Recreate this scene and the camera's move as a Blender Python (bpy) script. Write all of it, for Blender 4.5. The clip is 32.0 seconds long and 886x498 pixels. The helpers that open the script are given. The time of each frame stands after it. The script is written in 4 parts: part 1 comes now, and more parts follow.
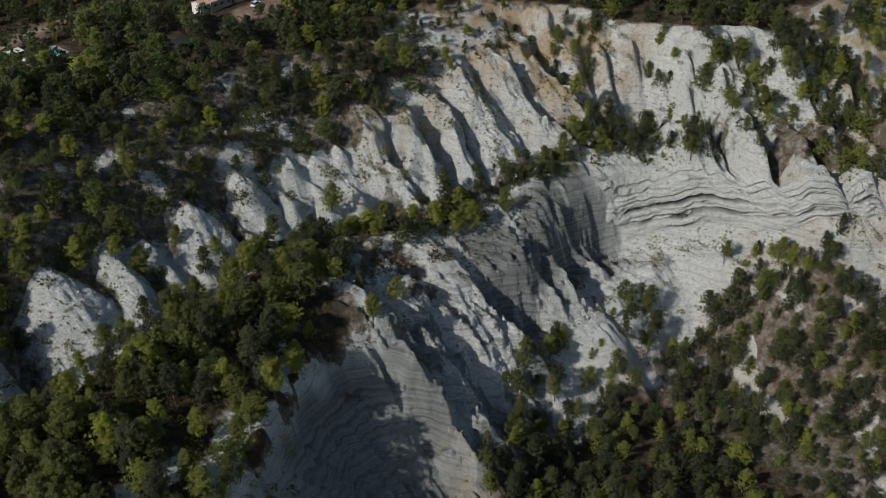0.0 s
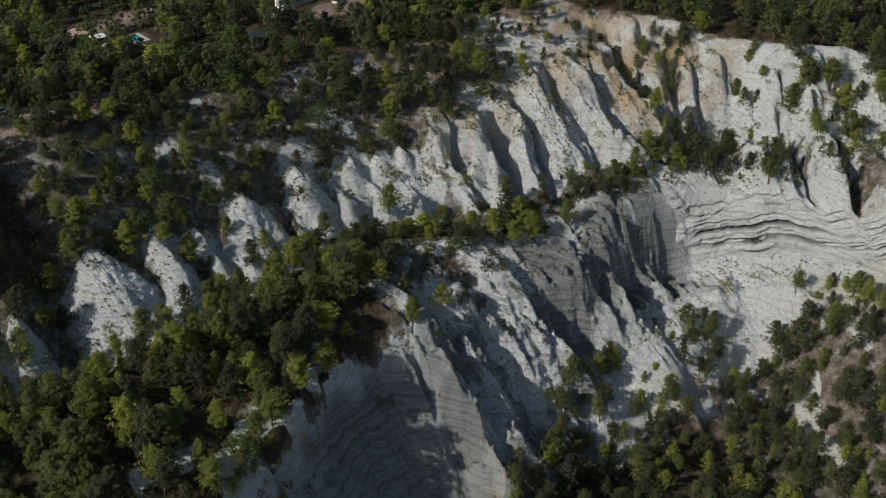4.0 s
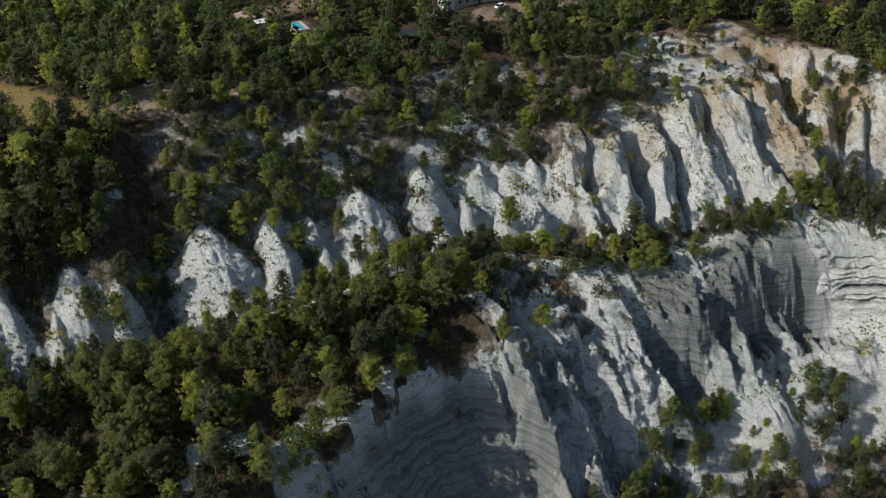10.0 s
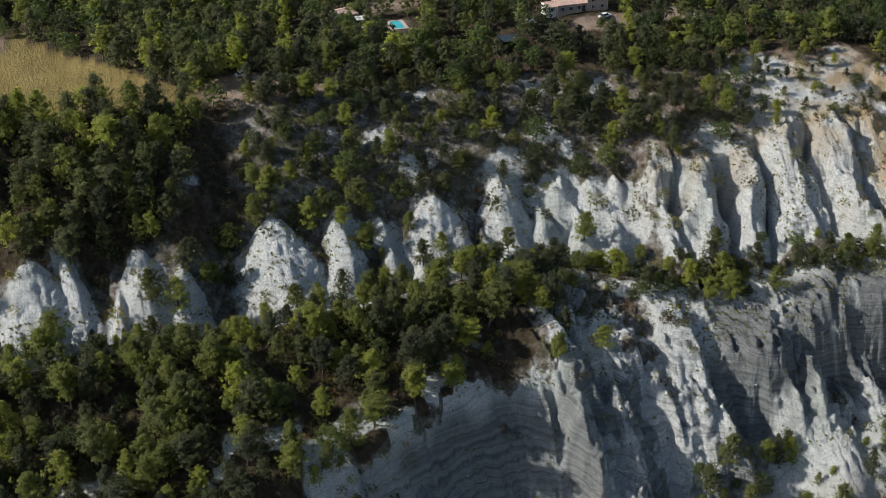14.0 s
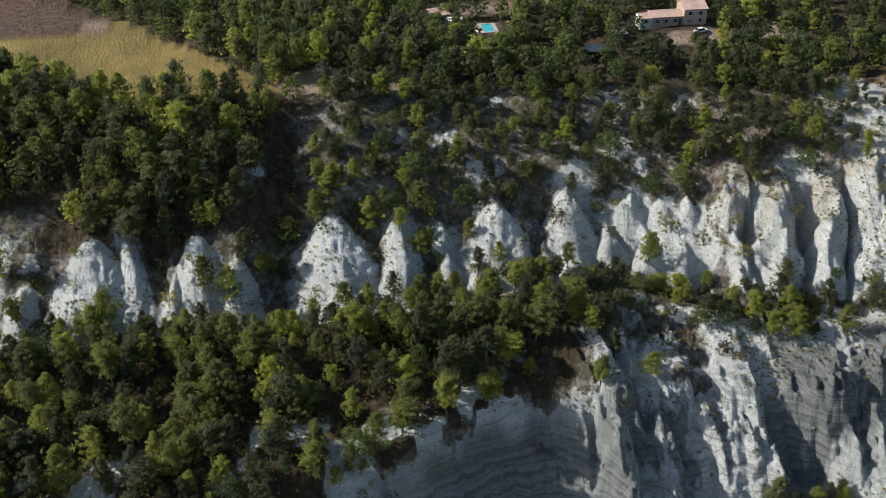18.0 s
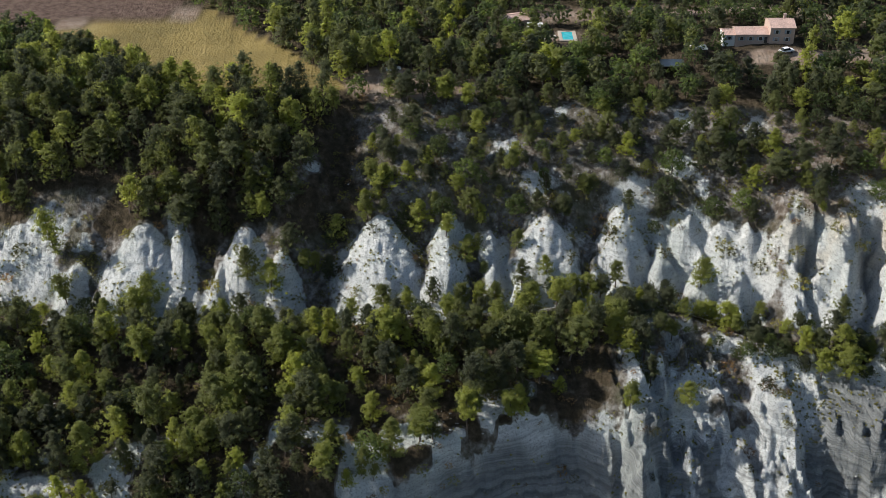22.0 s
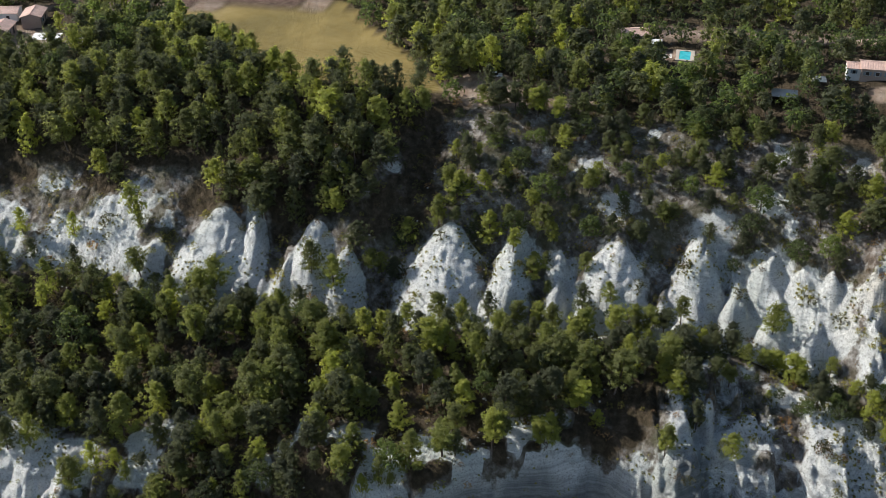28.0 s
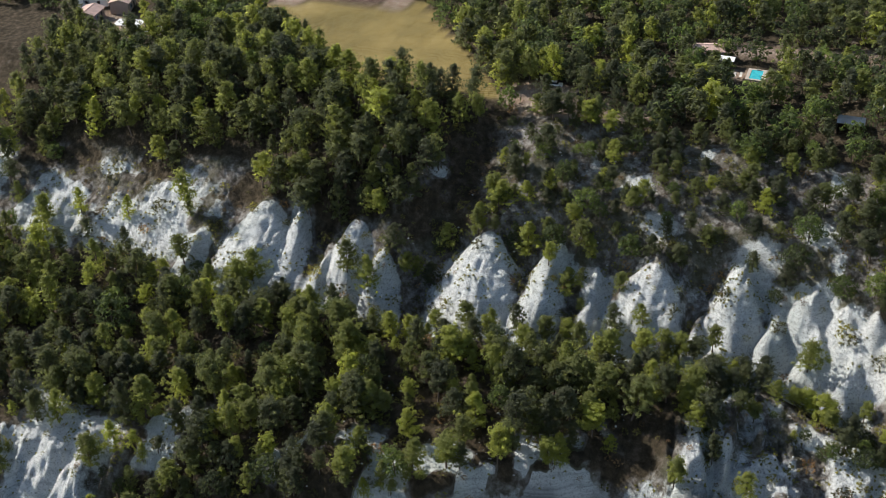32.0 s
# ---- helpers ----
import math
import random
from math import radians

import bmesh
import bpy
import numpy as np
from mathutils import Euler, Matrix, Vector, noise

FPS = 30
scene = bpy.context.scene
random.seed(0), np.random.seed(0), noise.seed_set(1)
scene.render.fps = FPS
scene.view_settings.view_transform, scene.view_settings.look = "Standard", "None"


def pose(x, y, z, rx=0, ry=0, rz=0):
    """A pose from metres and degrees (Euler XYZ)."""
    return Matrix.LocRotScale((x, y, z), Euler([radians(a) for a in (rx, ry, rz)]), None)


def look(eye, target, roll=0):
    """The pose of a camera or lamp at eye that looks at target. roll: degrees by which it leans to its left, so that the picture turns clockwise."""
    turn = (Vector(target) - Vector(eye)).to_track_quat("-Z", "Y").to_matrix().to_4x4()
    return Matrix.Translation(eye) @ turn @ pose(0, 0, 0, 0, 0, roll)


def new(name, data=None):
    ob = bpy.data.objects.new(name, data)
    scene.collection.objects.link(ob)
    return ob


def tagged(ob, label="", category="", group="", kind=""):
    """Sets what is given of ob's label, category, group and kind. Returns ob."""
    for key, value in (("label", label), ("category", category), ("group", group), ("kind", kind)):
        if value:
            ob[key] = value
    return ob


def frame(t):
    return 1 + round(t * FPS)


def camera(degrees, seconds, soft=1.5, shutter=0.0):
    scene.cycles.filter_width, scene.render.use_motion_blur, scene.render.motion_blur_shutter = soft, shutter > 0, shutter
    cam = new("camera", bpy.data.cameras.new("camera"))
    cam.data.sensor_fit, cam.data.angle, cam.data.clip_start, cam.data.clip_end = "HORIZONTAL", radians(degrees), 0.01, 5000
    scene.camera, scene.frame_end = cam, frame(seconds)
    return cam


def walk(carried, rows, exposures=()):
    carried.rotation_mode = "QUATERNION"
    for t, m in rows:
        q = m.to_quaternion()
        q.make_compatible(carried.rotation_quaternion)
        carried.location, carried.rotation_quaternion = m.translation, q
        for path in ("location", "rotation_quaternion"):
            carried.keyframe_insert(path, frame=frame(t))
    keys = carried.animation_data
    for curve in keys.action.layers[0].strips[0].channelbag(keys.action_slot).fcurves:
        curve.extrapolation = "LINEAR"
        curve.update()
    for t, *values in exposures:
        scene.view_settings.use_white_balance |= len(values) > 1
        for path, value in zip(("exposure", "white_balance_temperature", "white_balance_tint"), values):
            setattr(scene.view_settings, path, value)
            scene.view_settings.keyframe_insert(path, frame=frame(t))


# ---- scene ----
PATH = [
    (0, 0.00, 0.00, 120.00, 0.000, -30.680, 0.046),
    (2, 12.53, 2.93, 119.65, 4.182, -30.690, 0.019),
    (3, 18.76, 4.71, 119.42, 6.115, -30.673, -0.043),
    (6, 36.92, 11.26, 118.70, 12.510, -30.588, -0.121),
    (8, 48.36, 16.57, 118.42, 17.358, -30.548, -0.074),
    (10, 59.29, 22.89, 118.36, 22.097, -30.533, -0.015),
    (12, 69.63, 30.21, 118.47, 26.840, -30.582, -0.001),
    (14, 79.37, 38.60, 118.76, 31.190, -30.680, -0.009),
    (17, 92.95, 52.55, 119.19, 37.806, -30.839, 0.065),
    (18, 97.19, 57.48, 119.36, 39.914, -30.896, 0.079),
    (20, 105.11, 67.76, 119.71, 43.967, -31.002, 0.123),
    (22, 112.36, 78.48, 120.02, 48.113, -31.098, 0.122),
    (24, 118.98, 89.67, 120.28, 52.291, -31.184, 0.098),
    (25, 121.94, 95.49, 120.41, 54.337, -31.228, 0.073),
    (28, 129.69, 113.61, 120.81, 60.470, -31.359, -0.068),
    (30, 134.03, 126.33, 120.98, 64.514, -31.405, -0.139),
    (32, 137.88, 139.46, 121.06, 68.580, -31.422, -0.202),
]
cam = camera(40.22, 32.0, soft=0.7)


def gimbal(x, y, z, yaw, tilt, roll):
    """A camera at x, y, z that looks yaw degrees left of +y and tilt degrees up."""
    return Matrix.Translation((x, y, z)) @ pose(0, 0, 0, 0, 0, yaw) @ pose(0, 0, 0, 90 + tilt) @ pose(0, 0, 0, 0, 0, roll)


walk(cam, [(t, gimbal(*row)) for t, *row in PATH], [(0.0, -0.74), (8.0, -0.4), (18.0, 0.06), (32.0, 0.34)])

# ---- light ----
SUN_AZ, SUN_EL = radians(-128.0), radians(33.0)  # azimuth clockwise from +y, height
world = bpy.data.worlds.new("sky")
scene.world = world
world.use_nodes = True
wn = world.node_tree
sky = wn.nodes.new("ShaderNodeTexSky")
sky.sky_type, sky.sun_disc = "NISHITA", False
sky.sun_elevation, sky.sun_rotation = SUN_EL, SUN_AZ
wn.nodes["Background"].inputs["Strength"].default_value = 0.115
wn.links.new(sky.outputs["Color"], wn.nodes["Background"].inputs["Color"])
sun_to = Vector((math.sin(SUN_AZ) * math.cos(SUN_EL), math.cos(SUN_AZ) * math.cos(SUN_EL), math.sin(SUN_EL)))
sun = new("sun", bpy.data.lights.new("sun", "SUN"))
sun.data.energy, sun.data.angle, sun.data.color = 5.0, radians(0.55), (1.0, 0.96, 0.90)
sun.matrix_world = look(sun_to * 500, (0, 0, 0))


# ---- materials ----
def material(name, rough=0.9, spec=0.2):
    m = bpy.data.materials.new(name)
    m.use_nodes = True
    b = m.node_tree.nodes["Principled BSDF"]
    b.inputs["Roughness"].default_value = rough
    b.inputs["Specular IOR Level"].default_value = spec
    return m, m.node_tree, b


def node(nt, kind, **values):
    n = nt.nodes.new("ShaderNode" + kind)
    for key, value in values.items():
        key = key.replace("_", " ")
        n.inputs[int(key[1:]) if key[0] == "i" and key[1:].isdigit() else key].default_value = value
    return n


def noise_tex(nt, scale, detail=4.0, rough=0.55, vector=None):
    n = node(nt, "TexNoise", Scale=scale, Detail=detail, Roughness=rough)
    nt.links.new(vector or coords(nt), n.inputs["Vector"])
    return n.outputs["Fac"]


def coords(nt):
    for n in nt.nodes:
        if n.type == "NEW_GEOMETRY":
            return n.outputs["Position"]
    return nt.nodes.new("ShaderNodeNewGeometry").outputs["Position"]


def ramp(nt, value, stops):
    n = nt.nodes.new("ShaderNodeValToRGB")
    while len(n.color_ramp.elements) < len(stops):
        n.color_ramp.elements.new(0.5)
    for e, (p, c) in zip(n.color_ramp.elements, stops):
        e.position, e.color = p, (*c, 1) if len(c) == 3 else (c[0], c[0], c[0], 1)
    nt.links.new(value, n.inputs["Fac"])
    return n.outputs["Color"]


def mix(nt, fac, a, b, blend="MIX"):
    n = nt.nodes.new("ShaderNodeMix")
    n.data_type, n.blend_type = "RGBA", blend
    for k, v in ((0, fac), (6, a), (7, b)):
        if hasattr(v, "is_linked"):
            nt.links.new(v, n.inputs[k])
        else:
            n.inputs[k].default_value = v if k == 0 else (*v, 1)
    return n.outputs[2]


def maths(nt, op, a, b=0.0):
    n = nt.nodes.new("ShaderNodeMath")
    n.operation = op
    for k, v in ((0, a), (1, b)):
        if hasattr(v, "is_linked"):
            nt.links.new(v, n.inputs[k])
        else:
            n.inputs[k].default_value = v
    return n.outputs[0]


def bump(nt, b, height, strength, distance):
    n = node(nt, "Bump", Strength=strength, Distance=distance)
    nt.links.new(height, n.inputs["Height"])
    nt.links.new(n.outputs["Normal"], b.inputs["Normal"])


def plain(name, colour, rough=0.8, grain=6.0, vary=0.25, metal=0.0):
    """A painted or natural surface with grain and stains at two scales."""
    m, nt, b = material(name, rough, 0.3)
    f = mix(nt, 0.5, noise_tex(nt, grain), noise_tex(nt, grain * 0.13))
    lo, hi = [c * (1 - vary) for c in colour], [min(1, c * (1 + vary)) for c in colour]
    nt.links.new(ramp(nt, f, [(0.3, lo), (0.7, hi)]), b.inputs["Base Color"])
    b.inputs["Metallic"].default_value = metal
    bump(nt, b, f, 0.3, 0.05)
    return m


def attribute(nt, name):
    n = nt.nodes.new("ShaderNodeAttribute")
    n.attribute_name = name
    return n.outputs["Fac"]


def ground_material():
    """Pale banded marl where it is bare, stony brown soil with dry grass under the woods, stubble and ploughland on the plateau."""
    m, nt, b = material("marl_and_soil", 0.95, 0.1)
    pos = coords(nt)
    # marl: grey-white to greenish beds, thin dark seam lines, painted shade in wall recesses
    sep = nt.nodes.new("ShaderNodeSeparateXYZ")
    nt.links.new(pos, sep.inputs[0])
    wob = maths(nt, "MULTIPLY", noise_tex(nt, 0.06, 3), 5.0)
    lvl = maths(nt, "ADD", sep.outputs["Z"], wob)
    beds = nt.nodes.new("ShaderNodeTexNoise")
    beds.noise_dimensions = "1D"
    beds.inputs["Scale"].default_value, beds.inputs["Detail"].default_value = 1.1, 3.0
    nt.links.new(lvl, beds.inputs["W"])
    marl = ramp(nt, beds.outputs["Fac"], [(0.25, (0.62, 0.64, 0.62)), (0.42, (0.76, 0.775, 0.75)), (0.6, (0.85, 0.86, 0.835)), (0.8, (0.70, 0.725, 0.70))])
    tint = noise_tex(nt, 0.035, 3)
    marl = mix(nt, ramp(nt, tint, [(0.5, (0,)), (0.72, (0.55,))]), marl, (0.50, 0.56, 0.50))
    seam = nt.nodes.new("ShaderNodeTexNoise")
    seam.noise_dimensions = "1D"
    seam.inputs["Scale"].default_value, seam.inputs["Detail"].default_value = 0.26, 3.0
    nt.links.new(maths(nt, "ADD", sep.outputs["Z"], maths(nt, "MULTIPLY", noise_tex(nt, 0.25, 4), 1.6)), seam.inputs["W"])
    dark = maths(nt, "MULTIPLY", maths(nt, "MULTIPLY", attribute(nt, "banded"), ramp(nt, noise_tex(nt, 0.11, 4, 0.65), [(0.38, (0.15,)), (0.56, (1,))])), ramp(nt, seam.outputs["Fac"], [(0.49, (0,)), (0.53, (0.9,)), (0.59, (0.9,)), (0.63, (0.1,))]))
    marl = mix(nt, dark, marl, (0.17, 0.18, 0.18))
    # Overhang shade in the wall's recesses, painted dark over the marl.
    marl = mix(nt, attribute(nt, "recess_shade"), marl, (0.13, 0.135, 0.135))
    # Grey clay, darkened further to carry the shade of scar and gorge.
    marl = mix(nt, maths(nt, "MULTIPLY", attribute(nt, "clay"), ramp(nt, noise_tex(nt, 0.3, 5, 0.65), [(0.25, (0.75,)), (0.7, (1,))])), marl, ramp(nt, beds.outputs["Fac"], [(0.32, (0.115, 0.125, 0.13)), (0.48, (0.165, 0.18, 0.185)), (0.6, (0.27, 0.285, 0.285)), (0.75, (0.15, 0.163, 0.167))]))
    ochre = maths(nt, "MULTIPLY", attribute(nt, "ochre"), ramp(nt, noise_tex(nt, 0.12, 4), [(0.38, (0,)), (0.6, (1,))]))
    marl = mix(nt, ochre, marl, (0.58, 0.44, 0.27))
    marl = mix(nt, ramp(nt, noise_tex(nt, 1.6, 5, 0.7), [(0.5, (0,)), (0.78, (0.45,))]), marl, (0.36, 0.355, 0.33))
    marl = mix(nt, ramp(nt, noise_tex(nt, 3.2, 3, 0.6), [(0.56, (0,)), (0.63, (0.62,))]), marl, (0.21, 0.205, 0.18))
    marl = mix(nt, ramp(nt, noise_tex(nt, 0.9, 7, 0.75), [(0.54, (0,)), (0.62, (0.5,))]), marl, (0.33, 0.325, 0.30))
    # soil and litter
    f = noise_tex(nt, 0.5, 6, 0.65)
    soil = ramp(nt, f, [(0.3, (0.07, 0.06, 0.047)), (0.45, (0.17, 0.145, 0.12)), (0.56, (0.31, 0.285, 0.255)), (0.68, (0.50, 0.48, 0.45))])
    soil = mix(nt, ramp(nt, noise_tex(nt, 0.09, 4), [(0.45, (0,)), (0.65, (0.7,))]), soil, (0.10, 0.10, 0.05))
    soil = mix(nt, maths(nt, "MULTIPLY", attribute(nt, "ochre"), 0.55), soil, (0.36, 0.25, 0.18))
    litter = ramp(nt, f, [(0.3, (0.035, 0.030, 0.018)), (0.52, (0.085, 0.066, 0.042)), (0.72, (0.17, 0.13, 0.095))])
    soil = mix(nt, ramp(nt, maths(nt, "ADD", attribute(nt, "cover"), maths(nt, "MULTIPLY", maths(nt, "SUBTRACT", noise_tex(nt, 0.2, 4), 0.5), 0.4)), [(0.78, (0,)), (0.95, (1,))]), soil, litter)
    edge = maths(nt, "ADD", attribute(nt, "cover"), maths(nt, "MULTIPLY", maths(nt, "SUBTRACT", noise_tex(nt, 0.35, 5, 0.7), 0.5), 0.9))
    col = mix(nt, ramp(nt, edge, [(0.42, (0,)), (0.6, (1,))]), marl, soil)
    # stubble and ploughland
    rows = nt.nodes.new("ShaderNodeTexWave")
    rows.inputs["Scale"].default_value, rows.inputs["Distortion"].default_value = 0.35, 3.0
    rows.inputs["Detail"].default_value = 3.0
    turned = nt.nodes.new("ShaderNodeMapping")
    turned.inputs["Rotation"].default_value = (0, 0, radians(22))
    nt.links.new(pos, turned.inputs["Vector"])
    nt.links.new(turned.outputs["Vector"], rows.inputs["Vector"])
    straw = ramp(nt, noise_tex(nt, 0.05, 5), [(0.35, (0.25, 0.19, 0.065)), (0.55, (0.36, 0.265, 0.09)), (0.7, (0.45, 0.34, 0.14))])
    straw = mix(nt, maths(nt, "MULTIPLY", rows.outputs["Fac"], 0.22), straw, (0.5, 0.44, 0.24))
    col = mix(nt, attribute(nt, "stubble"), col, straw)
    plough = ramp(nt, noise_tex(nt, 0.4, 5, 0.7), [(0.3, (0.10, 0.065, 0.05)), (0.7, (0.26, 0.18, 0.14))])
    col = mix(nt, attribute(nt, "plough"), col, plough)
    track = ramp(nt, noise_tex(nt, 0.3, 4), [(0.3, (0.34, 0.24, 0.17)), (0.7, (0.50, 0.40, 0.32))])
    col = mix(nt, attribute(nt, "track"), col, track)
    nt.links.new(col, b.inputs["Base Color"])
    # rills that run down the slopes
    across = nt.nodes.new("ShaderNodeCombineXYZ")
    for k, (way, scale) in enumerate((((0.664, 0.748, 0), 1.5), ((0.748, -0.664, 0), 0.22), ((0, 0, 1), 0.3))):
        dot = nt.nodes.new("ShaderNodeVectorMath")
        dot.operation = "DOT_PRODUCT"
        dot.inputs[1].default_value = [c * scale for c in way]
        nt.links.new(pos, dot.inputs[0])
        nt.links.new(dot.outputs["Value"], across.inputs[k])
    rills = noise_tex(nt, 1.0, 5, 0.65, across.outputs[0])
    fine = mix(nt, 0.06, noise_tex(nt, 0.8, 9, 0.8), beds.outputs["Fac"])
    fine = mix(nt, 0.35, fine, rills)
    bump(nt, b, fine, 1.0, 2.8)
    return m


def foliage(name, tones, joined=False):
    """Leaves: each plant has a tone of its own, each spray of leaves another."""
    m, nt, b = material(name, 0.7, 0.2)
    if joined:
        plant_tone = attribute(nt, "tone")
    else:
        plant_tone = nt.nodes.new("ShaderNodeObjectInfo").outputs["Random"]
    lit = ramp(nt, plant_tone, list(zip((0.0, 0.4, 0.72, 1.0), tones)))
    lit = mix(nt, 1.0, lit, ramp(nt, attribute(nt, "spray"), [(0.0, (0.7,)), (1.0, (1.35,))]), "MULTIPLY")
    nt.links.new(mix(nt, 1.0, lit, (0.98, 0.92, 0.92), "MULTIPLY"), b.inputs["Base Color"])
    tr = nt.nodes.new("ShaderNodeBsdfTranslucent")
    nt.links.new(mix(nt, 1.0, lit, (2.3, 2.2, 1.35), "MULTIPLY"), tr.inputs["Color"])
    sh = nt.nodes.new("ShaderNodeMixShader")
    sh.inputs[0].default_value = 0.54
    nt.links.new(b.outputs[0], sh.inputs[1])
    nt.links.new(tr.outputs[0], sh.inputs[2])
    nt.links.new(sh.outputs[0], nt.nodes["Material Output"].inputs["Surface"])
    return m


GROUND = ground_material()
LEAVES = {"pine": ((0.066, 0.077, 0.053), (0.092, 0.106, 0.062), (0.135, 0.155, 0.066), (0.25, 0.28, 0.072)),
          "bright": ((0.11, 0.125, 0.055), (0.14, 0.16, 0.06), (0.175, 0.20, 0.066), (0.24, 0.265, 0.08)),
          "oak": ((0.055, 0.070, 0.042), (0.07, 0.09, 0.046), (0.08, 0.11, 0.045), (0.13, 0.17, 0.06)),
          "shrub": ((0.06, 0.062, 0.036), (0.10, 0.10, 0.046), (0.16, 0.16, 0.06), (0.22, 0.21, 0.07)),
          "dry": ((0.07, 0.055, 0.042), (0.11, 0.08, 0.055), (0.19, 0.13, 0.08), (0.28, 0.19, 0.11))}
LEAF = {kind: foliage(kind + "_leaves", tones) for kind, tones in LEAVES.items()}
WOOD_LEAF = {kind: foliage(kind + "_wood_leaves", tones, joined=True) for kind, tones in LEAVES.items()}
BARK = plain("bark", (0.13, 0.10, 0.08), 0.95, 5.0, 0.4)

# ---- the lie of the land: s runs along the cliff, d outwards from it ----
ORIGIN, ALONG, OUT = (-93.0, 239.0), (0.664, 0.748), (0.748, -0.664)


def to_xy(s, d):
    return ORIGIN[0] + s * ALONG[0] + d * OUT[0], ORIGIN[1] + s * ALONG[1] + d * OUT[1]


def to_sd(x, y):
    u, v = x - ORIGIN[0], y - ORIGIN[1]
    return u * ALONG[0] + v * ALONG[1], u * OUT[0] + v * OUT[1]


def lattice(ix, iy, seed):
    h = (ix.astype(np.int64) * 374761393 + iy.astype(np.int64) * 668265263 + seed * 982451653) & 0x7FFFFFFF
    h = ((h ^ (h >> 13)) * 1274126177) & 0x7FFFFFFF
    return ((h ^ (h >> 16)) & 0xFFFF) / 65535.0


def vnoise(x, y, seed=0):
    x, y = np.broadcast_arrays(np.asarray(x, float), np.asarray(y, float))
    ix, iy = np.floor(x), np.floor(y)
    fx, fy = x - ix, y - iy
    fx, fy = fx * fx * (3 - 2 * fx), fy * fy * (3 - 2 * fy)
    a, b = lattice(ix, iy, seed), lattice(ix + 1, iy, seed)
    c, e = lattice(ix, iy + 1, seed), lattice(ix + 1, iy + 1, seed)
    return (a + (b - a) * fx) * (1 - fy) + (c + (e - c) * fx) * fy - 0.5


def fbm(x, y, octaves=4, seed=0, gain=0.5):
    total, amp = 0.0, 1.0
    for k in range(octaves):
        total = total + amp * vnoise(x * 2**k, y * 2**k, seed + 17 * k)
        amp *= gain
    return total


def step(a, b, x):
    t = np.clip((x - a) / (b - a), 0, 1)
    return t * t * (3 - 2 * t)


# Lines of the land from the plateau down to the ravine: (s, d, z).
BACK = [(-260, -420, -23.4), (-100, -420, -17.4), (0, -420, -13.8), (100, -420, -6), (260, -420, -5.7)]
PLAIN = [(-260, -95, -23.2), (-150, -80, -15.5), (-60, -60, -14.2), (0, -62, -10.6), (60, -62, -8.7), (105, -55, -4.8), (160, -50, -7.4), (260, -40, -5.8)]
RIM = [(-260, -45, -21.3), (-100, -34, -15.9), (-40, -36, -11.4), (0, -36, -11.3), (60, -34, -12.1), (100, -26, -12), (128, -20, -11.5), (155, -17, -9.5), (172, -10, -9.5), (188, 10, -11.5), (200, 44, -13), (212, 68, -13.5), (260, 78, -9.7)]
BROW = [(-260, -6, -39.5), (-104, -6, -31.7), (-60, -1, -30.5), (0, -1, -28.8), (60, -3, -28.6), (82, 0, -27.8), (101, 7, -26.2), (130, 8, -22), (155, 10, -16.4), (172, 11, -18.5), (184, 34, -30.5), (196, 64, -24.5), (212, 84, -20.2), (260, 88, -15.6)]
FOOT = [(-260, 14, -47.7), (-92, 13, -44.3), (-65, 19, -44.5), (0, 18.5, -42.3), (43, 13, -42), (73, 15, -41.7), (100, 27, -44.5), (133, 30, -42.7), (155, 36, -36.9), (172, 42, -36.6), (184, 52, -36.1), (196, 80, -32.3), (212, 98, -28.3), (260, 102, -23.6)]
EDGE = [(-260, 72, -65.9), (-84, 66, -61.9), (-20, 62, -55.2), (8, 62, -54.1), (25, 54, -52.1), (43, 46, -49.9), (59, 50, -51.5), (72, 43, -52.6), (88, 44, -56.6), (97, 48, -57.7), (108, 46, -56.3), (112, 51, -55.8), (125, 48, -51.6), (141, 49, -45.5), (155, 54, -44.9), (164, 61, -45.8), (172, 71, -45.5), (183, 103, -36.5), (200, 136, -34.9), (260, 140, -35.5)]
TOE = [(-260, 104, -92), (-84, 92, -80.3), (8, 88, -80.1), (35, 84, -82), (59, 78, -79.9), (80, 70, -75.5), (92, 66, -73), (98, 64, -71.8), (106, 56, -72.3), (122, 59, -70.6), (136, 57, -68.7), (147, 56, -68.2), (156, 60.5, -68.8), (164, 69.5, -64.5), (172, 81, -58.6), (183, 110, -48), (200, 146, -46.1), (260, 155, -49.5)]
FLOOR = [(-260, 150, -108), (8, 118, -99.9), (60, 100, -93.3), (90, 88, -88.5), (122, 95, -93), (146, 90, -83.2), (160, 96, -71), (172, 108, -64.9), (183, 122, -58.4), (200, 160, -56.8), (260, 180, -55.5)]
FAR = [(-260, 320, -150), (60, 320, -134.8), (110, 320, -125.1), (128, 320, -112), (150, 320, -95.8), (175, 320, -81), (200, 320, -69.1), (260, 320, -59.5)]
LINES = [BACK, PLAIN, RIM, BROW, FOOT, EDGE, TOE, FLOOR, FAR]

